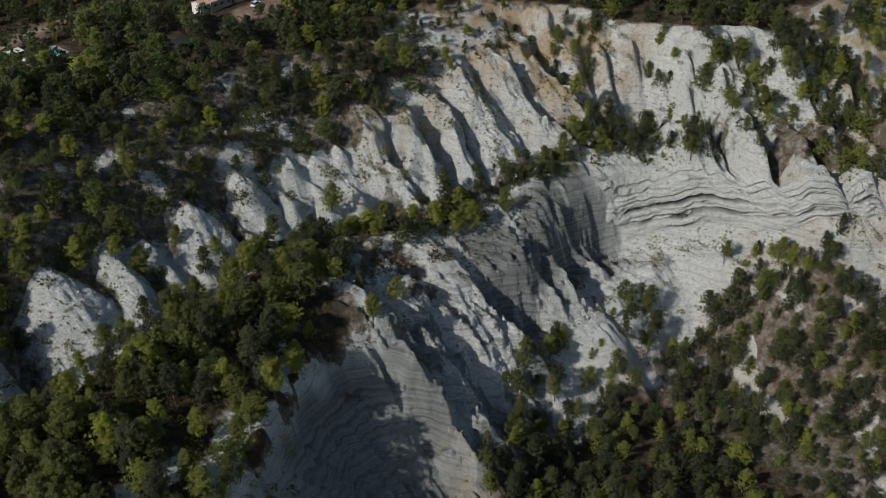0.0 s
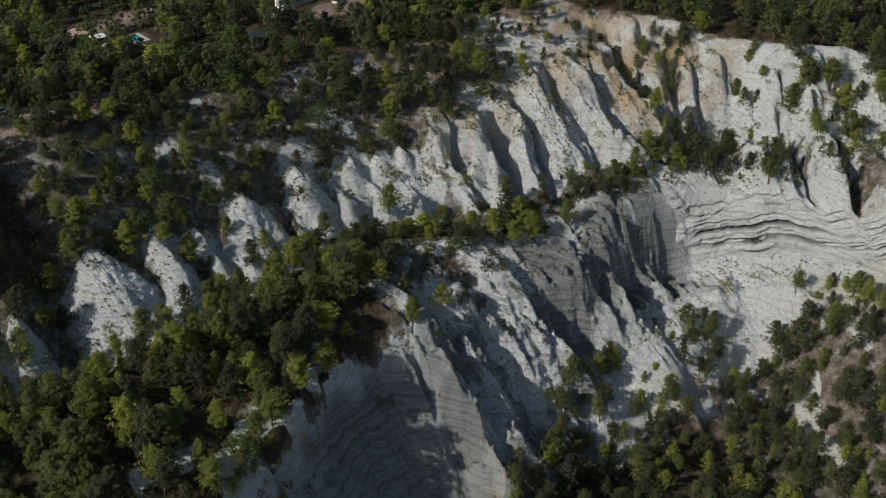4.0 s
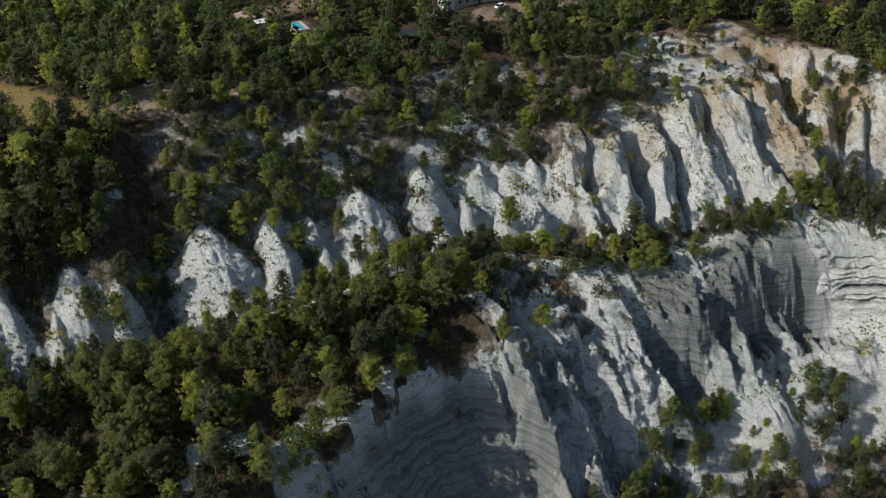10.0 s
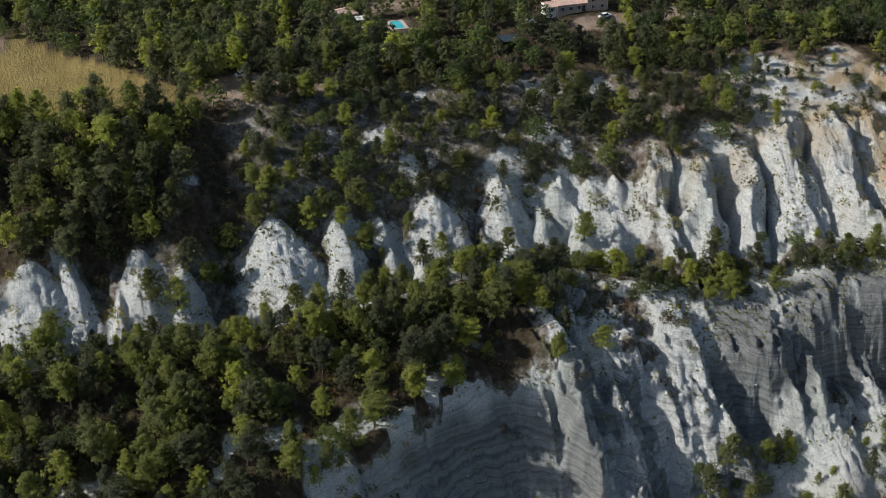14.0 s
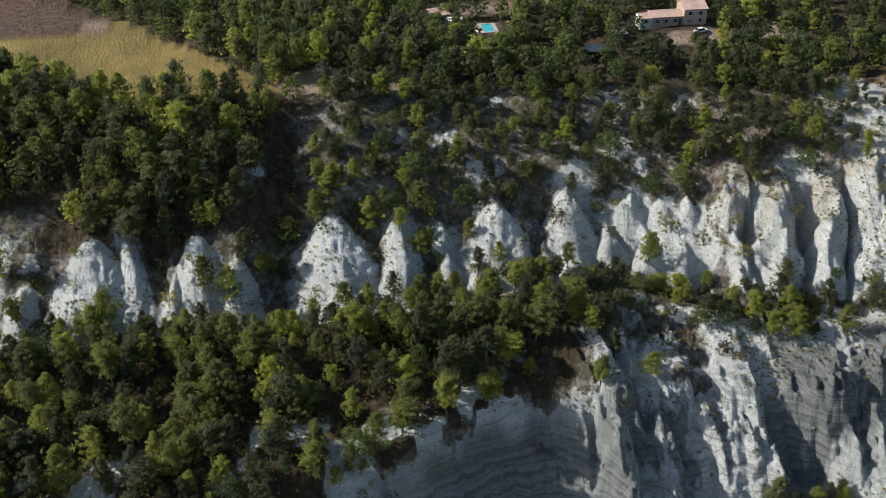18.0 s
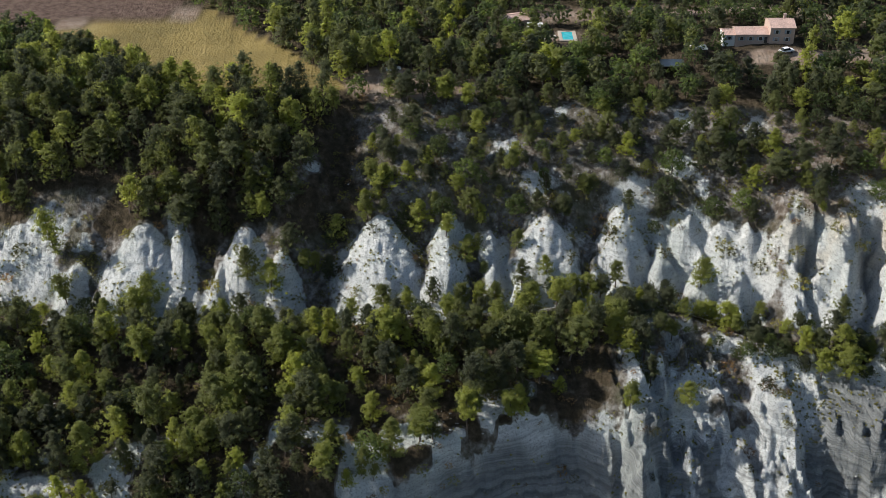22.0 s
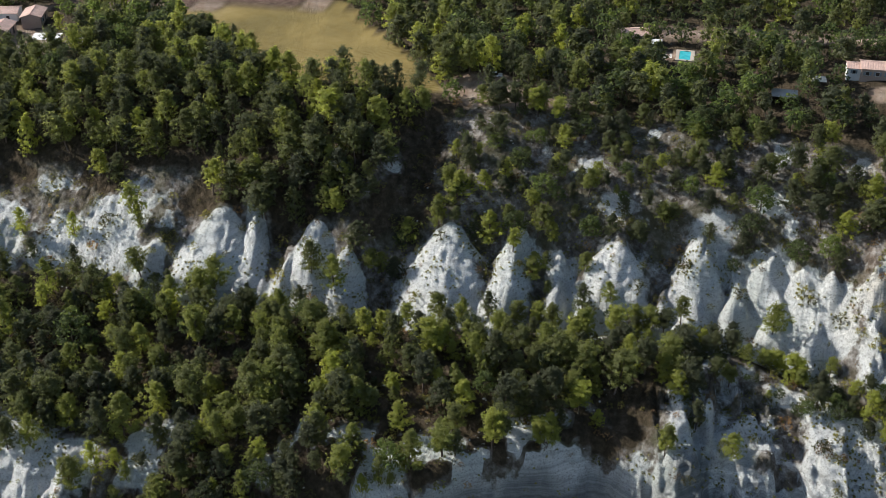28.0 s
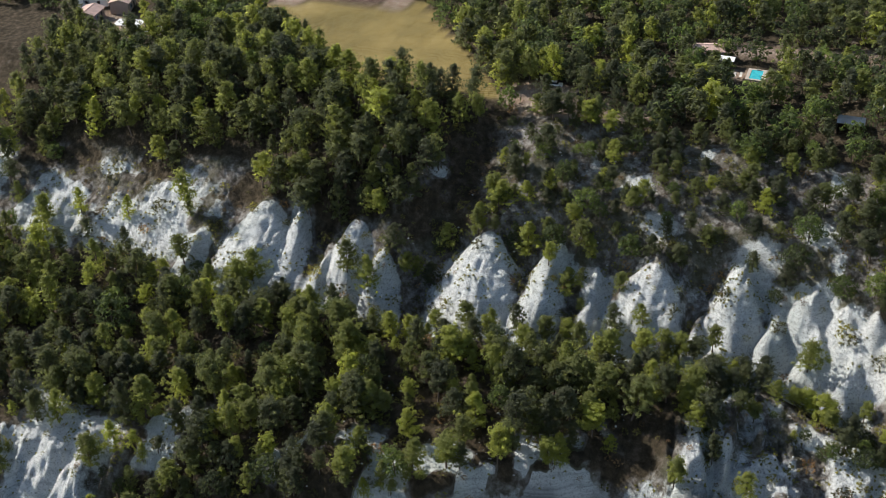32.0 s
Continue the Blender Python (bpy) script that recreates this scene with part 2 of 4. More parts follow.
# Cones and noses of bare marl: (s, d of the tip, z of the tip, half width, reach down the slope, lean along s).
CONES = [(-118, -1, -37, 9, 15, 0), (-100, 1, -39.5, 8, 11, 0), (-89, -4, -35, 8.5, 15, 0.1), (-73.2, 7, -37.6, 5, 11, -0.1), (-57.6, -0.6, -31, 10, 20, 0), (-61.5, 11, -38.5, 5, 9, 0),
         (-49, -4, -32, 4.5, 20, 0.1), (-38, 9, -39, 4, 8, 0), (-31.5, 1.5, -31.6, 7, 14, 0), (-21.8, 6, -33, 5, 9, 0)]
CONES2 = [(0.5, -1.8, -29.6, 12, 20, 0.05), (19, -3, -30.3, 6.5, 23, -0.12), (30, 0, -34, 5, 11, 0.1), (43.2, -1, -29, 9.5, 14, 0), (48, 6, -36.5, 5.5, 9, 0), (38, 9, -38.5, 4.5, 8, 0), (30, 8, -38, 4.5, 9, 0), (55, 9, -39, 4, 7, 0),
          (62.7, -2.7, -28.6, 7.5, 13, 0), (62, 6, -37, 7, 11, 0), (79.2, -3, -29.7, 7, 13, 0), (72, 5, -36, 5.5, 9, 0), (81, 8, -36.5, 5.5, 8, 0), (87, 1, -31, 5, 12, 0), (93, 3, -29, 5, 11, 0), (89.5, 14, -38.5, 4.5, 5, 0)]


def lines_at(s):
    out = []
    for line in LINES:
        a = np.array(line, float)
        out.append((np.interp(s, a[:, 0], a[:, 1]), np.interp(s, a[:, 0], a[:, 2])))
    return out


def loft(s, d, rows):
    z = rows[0][1] + 0 * d
    for (d0, z0), (d1, z1) in zip(rows, rows[1:]):
        t = np.clip((d - d0) / (d1 - d0), 0, 1)
        z = np.where(d >= d0, z0 + (z1 - z0) * t, z)
    return z


def smax(a, b, k):
    h = np.clip(0.5 + 0.5 * (a - b) / k, 0, 1)
    return b + (a - b) * h + k * h * (1 - h)


def flank_stripe(s, d):
    """Gullies and wooded ribs that run down the far flank of the gorge."""
    x, y = to_xy(s, d)
    x = x + 7 * fbm(s / 16, d / 16, 3, 75)
    return fbm((x + 0.12 * y) / 12, y / 38, 3, 74)


# Swells and hollows of the ground round the gorge: (s, d, rise).
SWELLS = [(149, 74, 4.2), (171, 117, 4.9), (130, 77, 5.2), (143, 96, -4.3), (141, 112, -2.8), (179, 100, -3.4), (153, 87, -3.9), (184, 72, 3.4), (200, 64, 7.7), (185, 48, -6.0), (174, 66, 3.1), (94, 57, -2.9), (58, 69, -3.6), (125, 4, -3.1), (91, 77, -8.0), (70, 83, 3.2), (118, 69, -2.8), (158, 117, 1.1), (121, 58, 0.9), (100, 66, 4.3)]


def wander(s, d):
    """The lines of the land wander a little to either side."""
    return s + 5.0 * fbm(s / 26, d / 26, 3, 1), d + 5.0 * fbm(s / 19, d / 30, 3, 2)


def height(s, d):
    s, d = np.broadcast_arrays(np.asarray(s, float), np.asarray(d, float))
    ws, wd = wander(s, d)
    rows = lines_at(ws)
    z = sum(loft(ws, wd + o, rows) for o in (-2.2, 0, 2.2)) / 3
    rim, brow, foot, edge, toe = (rows[k][0] for k in (2, 3, 4, 5, 6))
    flat = 1 - step(-50, -20, d - rim + 30)
    z = z + (1 - flat) * (1.6 * fbm(s / 14, d / 14, 4, 3) + 0.5 * fbm(s / 3.3, d / 3.3, 3, 5)) + flat * 0.5 * fbm(s / 40, d / 40, 2, 4)
    # hollows between the cones
    belt = step(-11, 0, d - brow) * (1 - step(-3, 5, d - foot))
    hollow = belt * (1 - step(94, 102, s)) * step(-150, -120, s)
    z = z - 7.5 * (0.35 + 0.65 * step(-74, -62, s)) * hollow * (0.85 + 0.7 * vnoise(s / 12, d / 12, 8))
    for cs, cd, cz, w, reach, lean in CONES + CONES2:
        q = d - cd
        p = s - cs - lean * q + 1.7 * fbm(s / 6, d / 6, 3, 9)
        k = (cz + 44.5) / reach
        r = reach * min(0.34, w / 34)
        crest = cz - np.where(q > 0, k * (np.sqrt(q * q + r * r) - r) * reach / (math.hypot(reach, r) - r), 0.3 * q) - 0.5 * (np.sin(np.clip(q / reach, 0, 1) * 9 + cs) - math.sin(cs))
        wide = w * (0.62 + 0.5 * np.clip(q / reach, -0.2, 1.1))
        side = 4.8 * (((p / wide) ** 2 + 0.25) ** 0.85 - 0.308)
        rib = crest - side + 0.35 * vnoise(p * 1.3, q * 0.15, 11) + 1.5 * fbm(p / 4.5, q / 14, 3, 12, 0.6)
        z = smax(z, np.where((np.abs(p) < 3 * w) & (q > -14) & (q < reach + 8), rib, -200), 1.0)
    # the tall fluted face
    fl = step(96, 103, s) * (1 - step(168, 180, s)) * step(-7, 4, d - brow + 9 * vnoise(s / 8, d / 30, 28)) * (1 - step(0, 8, d - foot))
    ph = (s + 0.10 * (d - 10) + 15.0 * vnoise(s / 23, d / 60, 21) + 2.4 * fbm(s / 5, d / 14, 3, 22) + 7.0 * fbm(s / 14, d / 13, 3, 29)) / 13.5
    saw = np.abs((ph % 1.0) - 0.5) * 2
    deep = 4.8 + 7.0 * vnoise(np.floor(ph) * 7.3, 0 * s, 23)
    sub = np.abs(((ph * 2.7 + 0.8 * vnoise(s / 6, d / 9, 24)) % 1.0) - 0.5) * 2
    z = z - fl * (deep * 2.0 * saw**1.7 * (0.85 + 0.9 * vnoise(s / 7, d / 9, 27)) - 1.5 + 1.2 * sub**3)
    # broken ground at the head of the gorge
    head = step(164, 178, s) * (1 - step(235, 260, s)) * step(0, 8, d - rim) * (1 - step(-6, 4, d - edge))
    hx, hy = to_xy(s, d)
    rid = np.abs(2 * fbm((hx + 0.3 * hy) / 11, hy / 36, 3, 25))
    z = z - head * (11.0 * (1 - np.clip(rid * 1.3, 0, 1)) ** 1.5 + 1.6 * fbm(s / 5, d / 5, 3, 26) - 2.6)
    # ravine that splits the wood above the cones
    rv = np.exp(-(((s + 9 + 0.12 * (d + 10)) / 7.5) ** 2)) * step(-46, -28, d) * (1 - step(14, 30, d))
    z = z - 6.0 * rv
    # slide scar under the bench, and the nose beside it
    bowl = np.exp(-(((s - 33) / 23) ** 2)) * step(-3, 8, d - edge) * (1 - step(26, 45, d - edge))
    z = z - 9.0 * bowl
    for cs, d0, d1, z0, z1, w, lean in ((-82, 60, 84, -57, -77, 5, 0.0), (-71, 66, 88, -59, -78, 4, 0.1), (61, 62, 94, -57, -87, 2.7, 0.0), (124, 55, 96, -60, -90, 7, -0.06)):
        q = (d - d0) / (d1 - d0)
        p = s - cs - lean * (d - d0) + 1.6 * fbm(s / 7, d / 7, 3, 31)
        rib = z0 + (z1 - z0) * np.maximum(q, 0) + 3 * np.minimum(q, 0) - (np.abs(p) / w) ** 1.35 * 4.5
        z = smax(z, np.where((q > -0.25) & (q < 1.15) & (np.abs(p) < 4 * w), rib, -200), 1.2)
    # gullies in the lower face, none in the banded wall
    wall = step(146, 154, s) * (1 - step(196, 208, s)) * step(-4, 0, wd - edge) * (1 - step(0, 3, wd - toe))
    lower = step(-2, 5, d - edge) * (1 - step(6, 30, d - toe)) * (1 - wall)
    gl = np.abs(2 * fbm(s / 9, d / 34, 4, 41, 0.6))
    z = z - lower * (3.2 - 1.9 * step(52, 66, s)) * (1 - gl) ** 2 * (1 - 0.75 * bowl) + 1.2 * lower
    # side ravine that drains the gorge head
    rv2 = np.exp(-(((d - np.interp(s, [70, 82, 105, 138, 150], [84, 72, 62, 53, 50])) / 6.5) ** 2)) * step(70, 84, s) * (1 - step(136, 146, s))
    z = z - 2.5 * rv2
    side = step(126, 140, s) * step(4, 16, d - toe) * (1 - step(150, 200, d))
    z = z + side * 4.0 * flank_stripe(s, d)
    # bedding steps and broken rock
    hard = (step(50, 60, s) * (1 - step(190, 205, s)) * step(4, 14, d - foot) * (1 - step(2, 16, d - toe)))
    z = z + hard * (6.5 * np.clip(2.2 * np.abs(fbm((s - 0.12 * d) / 9, d / 30, 4, 54, 0.62)) - 0.25, 0, 0.7) - 0.8 + 1.1 * fbm(s / 1.9, d / 3.2, 2, 55)) * (1 - 0.7 * step(146, 156, s))
    hard = np.maximum(hard, 0.16 * belt)
    lv = (z + 2.2 * fbm(s / 30, d / 30, 2, 51) + 0.7 * fbm(s / 4, d / 4, 2, 52)) / 2.1
    lv = lv + 0.9 * vnoise(lv / 1.7, 0 * lv, 56)
    fr = lv - np.floor(lv)
    z = z + hard * (1 - 0.85 * step(144, 154, s)) * 2.1 * (step(0.36, 0.64, fr) - fr) * (0.75 + 0.25 * vnoise(s / 9, d / 9, 53) * 2)
    for ps, pd, rise in SWELLS:
        z = z + rise * np.exp(-(((s - ps) ** 2 + (d - pd) ** 2) / 110.0))
    # furrowed surface
    bare = np.maximum(np.maximum(belt * (0.5 + 0.5 * step(92, 100, s)), lower), 0.9 * head)
    run = 1 - np.abs(2 * fbm(s / 3.4, d / 9, 3, 63, 0.6))
    z = z - bare * 0.9 * np.clip(run - 0.62, 0, 1) / 0.38 * (0.6 + 0.9 * vnoise(s / 11, d / 11, 64))
    z = z - bare * 0.8 * np.clip(fbm(s / 2.3, d / 2.3, 3, 65, 0.6) - 0.12, 0, 1)
    z = z + bare * (0.9 * fbm(s * 0.5, d * 0.14, 4, 61, 0.65) + 0.35 * fbm(s * 0.9, d * 0.9, 2, 62, 0.6))
    # lumps of the tall face and of the gorge head
    rough = np.maximum(np.maximum(fl, head), lower * (0.35 + 0.65 * step(54, 64, s)))
    z = z + rough * (2.6 * fbm(s / 7, d / 7, 3, 66) + 1.4 * np.abs(fbm(s / 3, d / 3, 2, 67)))
    return z


def axis(lo, a, b, hi, fine, grow=1.16):
    mid = list(np.arange(a, b + fine / 2, fine))
    for end, sign in ((lo, -1), (hi, 1)):
        h, x, add = fine, (a if sign < 0 else b), []
        while sign * (end - x) > 0:
            h = min(h * grow, 220)
            x += sign * h
            add.append(x)
        mid = add[::-1] + mid if sign < 0 else mid + add
    return np.array(mid)


# Bare stony patches in the young wood above the cliff: (s, d, half length).
PATCHES = [(76.6, -27.5, 6), (96, -22, 6), (53, -28, 4.5), (33, -21, 4.5), (79, -14, 4), (65, -9, 4.5), (100, 0, 5), (18, -25, 4), (48, -31, 3.5), (122, 0, 5), (110, -6, 4), (-14, -16, 6), (-16, -7, 6), (86, -8, 3.5), (42, -12, 3.5)]


def pale_patch(s, d):
    return np.clip(sum(np.exp(-(((s - ps) / r) ** 2 + ((d - pd) / (0.6 * r)) ** 2)) for ps, pd, r in PATCHES), 0, 1)


def open_scree(s, d):
    """The bare fan of scree between the banded wall and the wooded flank of the gorge."""
    x, y = to_xy(s, d)
    return step(140, 146, s) * step(-2, 4, 74 + 0.78 * np.clip(y - 290, 0, 32) - x + 6 * fbm(s / 7, d / 7, 3, 78)) * step(268, 282, y)


def zones(s, d):
    """How far soil and plants cover the ground (1) or leave it bare (0), and the fields and tracks of the plateau."""
    rows = lines_at(s)
    rim, brow, foot, edge, toe, floor_ = (rows[k][0] for k in (2, 3, 4, 5, 6, 7))
    n = fbm(s / 9, d / 9, 4, 71)
    n2 = fbm(s / 30, d / 30, 3, 72)
    cover = np.ones_like(s)
    belt = step(-4, 1, d - brow + 5 * n) * (1 - step(-2, 3, d - foot + 4 * n))
    core = 0.0
    for cs, cd, cz, w, reach, lean in CONES + CONES2:
        q = d - cd
        p = (s - cs - lean * q) / (w * (0.62 + 0.5 * np.clip(q / reach, -0.3, 1.1)))
        core = np.maximum(core, np.exp(-(np.abs(1.02 * p + 3.0 * n / w) ** 3)) * step(-3.5, 0.5, q + 3 * n) * (1 - step(reach, reach + 4, q)))
    core = np.maximum(core, belt * step(97, 103, s))
    cover = cover - np.maximum(belt * (0.26 + 0.74 * core), core) * (1 + 0.9 * np.clip(n, -0.3, 0.3) * (1 - core))
    lowbare = step(-1, 3, d - edge + 5 * n) * (1 - step(4, 16, d - toe + 10 * n2)) * step(-8, 6, s + 8 * n)
    lowbare = np.maximum(lowbare, step(86, 96, s) * (1 - step(172, 186, s)) * step(2, 7, d - foot + 5 * n) * (1 - step(-6, 6, d - np.maximum(toe, floor_ - 4) + 10 * n)))
    cover = cover - lowbare
    left = np.exp(-(((s + 78 + 8 * n) / 13) ** 4)) * step(56, 62, d) * (1 - step(80, 90, d))
    cover = cover - left
    brink = step(0.02, 0.14, n) * step(-14, -8, d - edge) * (1 - step(2, 5, d - edge)) * (1 - step(30, 50, s))
    cover = cover - 0.8 * brink
    gully = step(-0.12, 0.06, n) * step(-14, -9, d) * (1 - step(6, 12, d)) * (1 - step(-66, -58, s))
    cover = cover - 0.3 * gully
    rv = np.exp(-(((s + 17 + 0.12 * d + 4 * n) / 8) ** 2)) * step(-22, -14, d) * (1 - step(8, 16, d))
    cover = cover - 0.05 * rv
    upper = step(126, 146, s) * (1 - step(-2, 6, d - np.where(s < 150, brow, edge))) * step(-8, 0, d - rim + 8 * n)
    cover = cover - upper * (0.28 + 1.1 * np.clip(n + 0.2, 0, 0.55))
    ledge = step(54, 64, s) * (1 - step(96, 104, s)) * step(3, 7, d - foot) * (1 - step(-2, 2, d - edge))
    cover = cover - ledge * (0.35 + 1.3 * np.clip(n + 0.15, 0, 0.5))
    stripe = flank_stripe(s, d)
    cover = cover - step(128, 140, s) * step(4, 12, d - toe) * step(0.02, 0.16, -stripe + 0.35 * n) * 0.8
    cover = cover - 0.95 * open_scree(s, d) * step(-4, 2, d - edge)
    cover = cover - 0.75 * pale_patch(s, d) * step(-0.25, 0.1, n)
    stony = step(-10, 2, s) * step(-6, 4, d - rim) * (1 - step(0, 4, d - brow)) + step(120, 135, s) * step(-2, 8, d - edge)
    return np.clip(cover - 0.3 * np.clip(stony, 0, 1), 0, 1)


def field_masks(s, d):
    w = 3 * fbm(s / 12, d / 12, 2, 81)
    side = -30 + 0.71 * (d + 73) - s + w * 0.3
    back = d + 108 + 0.25 * (s + 54) + w * 0.2
    stubble = step(-1.5, 0, side) * step(-0.8, 0.3, back) * (1 - step(-44, -41, d + w)) * step(0, 2, s + 12 - d + w)
    plough = step(-1.5, 0, side - 6) * (1 - step(-3.4, -2.6, back)) * step(-64, -60, back) * step(-150, -146, s)
    path = (1 - step(0.8, 1.4, np.abs(back + 1.6))) * (1 - step(-58, -54, s)) * step(-160, -150, s)
    path = np.maximum(path, (1 - step(2.2, 3.8, np.abs(d + 84 + 0.1 * (123 - s) + w))) * step(30, 45, s))
    yard = np.exp(-(((s - 110) / 11) ** 2 + ((d + 50) / 4.5) ** 2))
    clearing = 0.0
    for cs, cd, rs, rd in ((5, -47, 14, 7), (12, -41, 11, 5), (26, -45, 9, 5), (-134, -59, 10, 7), (48, -74, 9, 6), (54, -92, 13, 5), (-146, -66, 12, 7), (134, -52, 12, 5)):
        clearing = clearing + np.exp(-(((s - cs) / rs) ** 2 + ((d - cd) / rd) ** 2))
    track = np.clip(np.maximum(path, step(0.3, 0.6, clearing + yard + 0.25 * w / 3)), 0, 1)
    return stubble, plough, track


def make_ground():
    sa = axis(-2600, -150, 215, 2600, GRID)
    da = axis(-2600, -50, 135, 2600, GRID)
    S, D = np.meshgrid(sa, da, indexing="ij")
    Z = height(S, D)
    out = np.maximum(0, np.maximum(np.abs(S) - 300, np.abs(D) - 350))
    Z = Z + 0.004 * out * np.sin(S / 300 + 1) * np.cos(D / 400)
    X, Y = to_xy(S, D)
    n, m = S.shape
    co = np.stack([X, Y, Z], -1).reshape(-1, 3)
    idx = np.arange(n * m).reshape(n, m)
    quads = np.stack([idx[:-1, :-1], idx[:-1, 1:], idx[1:, 1:], idx[1:, :-1]], -1).reshape(-1, 4)
    # winding so that normals point up
    me = bpy.data.meshes.new("ground")
    me.vertices.add(len(co))
    me.vertices.foreach_set("co", co.ravel())
    me.loops.add(quads.size)
    me.loops.foreach_set("vertex_index", quads[:, ::-1].ravel())
    me.polygons.add(len(quads))
    me.polygons.foreach_set("loop_start", np.arange(0, quads.size, 4))
    me.polygons.foreach_set("use_smooth", np.ones(len(quads), bool))
    ochre = step(140, 165, S) * (1 - step(25, 45, D)) + step(214, 232, S) * step(60, 75, D) + 0.8 * np.exp(-(((S - 122) / 14) ** 2 + ((D - 92) / 12) ** 2)) + 0.5 * step(90, 110, S) * (1 - step(8, 20, D)) + 0.6 * np.exp(-(((S - 60) / 8) ** 2 + ((D - 86) / 9) ** 2))
    ochre = ochre + 0.35 * step(128, 142, S) * step(84, 96, D)
    stub, plough, track = field_masks(S, D)
    rows = lines_at(S)
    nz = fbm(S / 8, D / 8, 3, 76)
    # Clay of the slide scar and lower faces, with their shade painted in.
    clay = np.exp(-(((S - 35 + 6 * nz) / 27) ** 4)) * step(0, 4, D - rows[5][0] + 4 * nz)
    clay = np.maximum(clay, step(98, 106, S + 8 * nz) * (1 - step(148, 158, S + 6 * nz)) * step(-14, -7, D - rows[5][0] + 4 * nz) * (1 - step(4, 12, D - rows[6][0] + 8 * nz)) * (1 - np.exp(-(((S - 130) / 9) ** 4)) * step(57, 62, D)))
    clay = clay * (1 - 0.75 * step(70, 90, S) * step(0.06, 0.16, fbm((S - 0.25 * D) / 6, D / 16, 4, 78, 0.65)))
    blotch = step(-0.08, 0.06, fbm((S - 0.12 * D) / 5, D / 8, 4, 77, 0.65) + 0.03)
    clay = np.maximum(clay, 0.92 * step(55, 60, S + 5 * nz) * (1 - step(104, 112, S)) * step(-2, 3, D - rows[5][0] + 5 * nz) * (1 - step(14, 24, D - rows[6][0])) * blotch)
    banded = 0.6 * step(56, 66, S) * (1 - step(142, 152, S)) * step(-4, 2, D - rows[5][0]) * (1 - step(0, 6, D - rows[6][0]))
    banded = np.maximum(banded, 0.45 * step(6, 14, S) * (1 - step(54, 62, S)) * step(1, 4, D - rows[5][0]))
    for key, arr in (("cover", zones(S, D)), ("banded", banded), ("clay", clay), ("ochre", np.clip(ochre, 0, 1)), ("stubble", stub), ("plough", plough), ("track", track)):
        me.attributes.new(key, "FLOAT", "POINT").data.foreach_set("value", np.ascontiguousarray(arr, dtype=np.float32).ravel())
    me.update(calc_edges=True)
    me.materials.append(GROUND)
    ob = new("ground", me)
    return tagged(ob, "pale grey marl cliffs and stony wooded slopes", "ground", kind="structure")


GRID = 0.5
make_ground()


def banded_wall():
    """The sunlit wall at the head of the gorge: hard pale beds that stand proud of thin recesses with painted shade."""
    s = np.arange(147, 193, 0.22)
    probe = np.arange(40, 135, 0.25)
    S, D = np.meshgrid(s, probe, indexing="ij")
    WS, WD = wander(S, D)
    rows = lines_at(WS)
    top = probe[np.argmax(WD > rows[5][0], axis=1)]
    low = probe[np.argmax(WD > rows[6][0] - 0.5, axis=1)]
    smooth = np.ones(9) / 9
    top, low = (np.convolve(np.pad(k, 4, mode="edge"), smooth, "valid") for k in (top, low))
    zt, zl = height(s, top - 1.0) + 0.4, height(s, low + 1.0) - 1.0
    h = np.linspace(0, 1, 100)
    x0, y0 = to_xy(s, (top + low) / 2)
    run = np.concatenate([[0], np.cumsum(np.hypot(np.diff(x0), np.diff(y0)))])
    nx, ny = np.gradient(y0, run), -np.gradient(x0, run)
    n = np.hypot(nx, ny)
    nx, ny = nx / n, ny / n
    U, H = np.meshgrid(run, h, indexing="ij")
    bed = H + 0.05 * fbm(U / 16, 0 * U, 2, 201) + 0.02 * fbm(U / 3.5, H * 3, 2, 202)
    # Recess lines: cut back into the face, with their shade painted dark.
    recess_shade = 0.0
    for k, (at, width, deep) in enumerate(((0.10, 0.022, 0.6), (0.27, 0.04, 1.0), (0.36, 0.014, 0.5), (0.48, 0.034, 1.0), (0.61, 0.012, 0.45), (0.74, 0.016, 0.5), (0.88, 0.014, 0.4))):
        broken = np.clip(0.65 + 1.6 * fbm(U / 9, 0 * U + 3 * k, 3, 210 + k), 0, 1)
        recess_shade = np.maximum(recess_shade, deep * broken * np.exp(-(np.abs((bed - at) / width) ** 3)))
    steps = np.floor(bed * 7 + 0.6 * vnoise(U / 11, bed * 7, 203))
    proud = 0.9 + 0.9 * vnoise(U / 7, steps, 204) + 0.9 * fbm(U / 3, bed * 7, 3, 205, 0.6) - 1.5 * recess_shade
    ends = np.minimum((U - 2 + 7 * fbm(U / 8, H * 4, 3, 206)) / 11, (run[-1] - U) / 5)
    ends = step(0, 1, ends)
    proud = proud * np.clip(6 * H, 0, 1) * np.clip(8 * (1 - H), 0, 1) * ends - 2.4 * (1 - ends)
    lean = 1 - H
    D = top[:, None] + (low - top)[:, None] * lean
    X, Y = to_xy(s[:, None], D)
    X, Y = X + nx[:, None] * (proud + 0.7), Y + ny[:, None] * (proud + 0.7)
    Z = zl[:, None] + (zt - zl)[:, None] * H
    n, m = X.shape
    idx = np.arange(n * m).reshape(n, m)
    a, b, c, e = idx[:-1, :-1].ravel(), idx[1:, :-1].ravel(), idx[1:, 1:].ravel(), idx[:-1, 1:].ravel()
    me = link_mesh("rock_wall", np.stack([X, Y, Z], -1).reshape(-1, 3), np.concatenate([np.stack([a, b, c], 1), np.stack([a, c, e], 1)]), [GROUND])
    me.attributes.new("recess_shade", "FLOAT", "POINT").data.foreach_set("value", np.clip(recess_shade * 1.1, 0, 1).astype(np.float32).ravel())
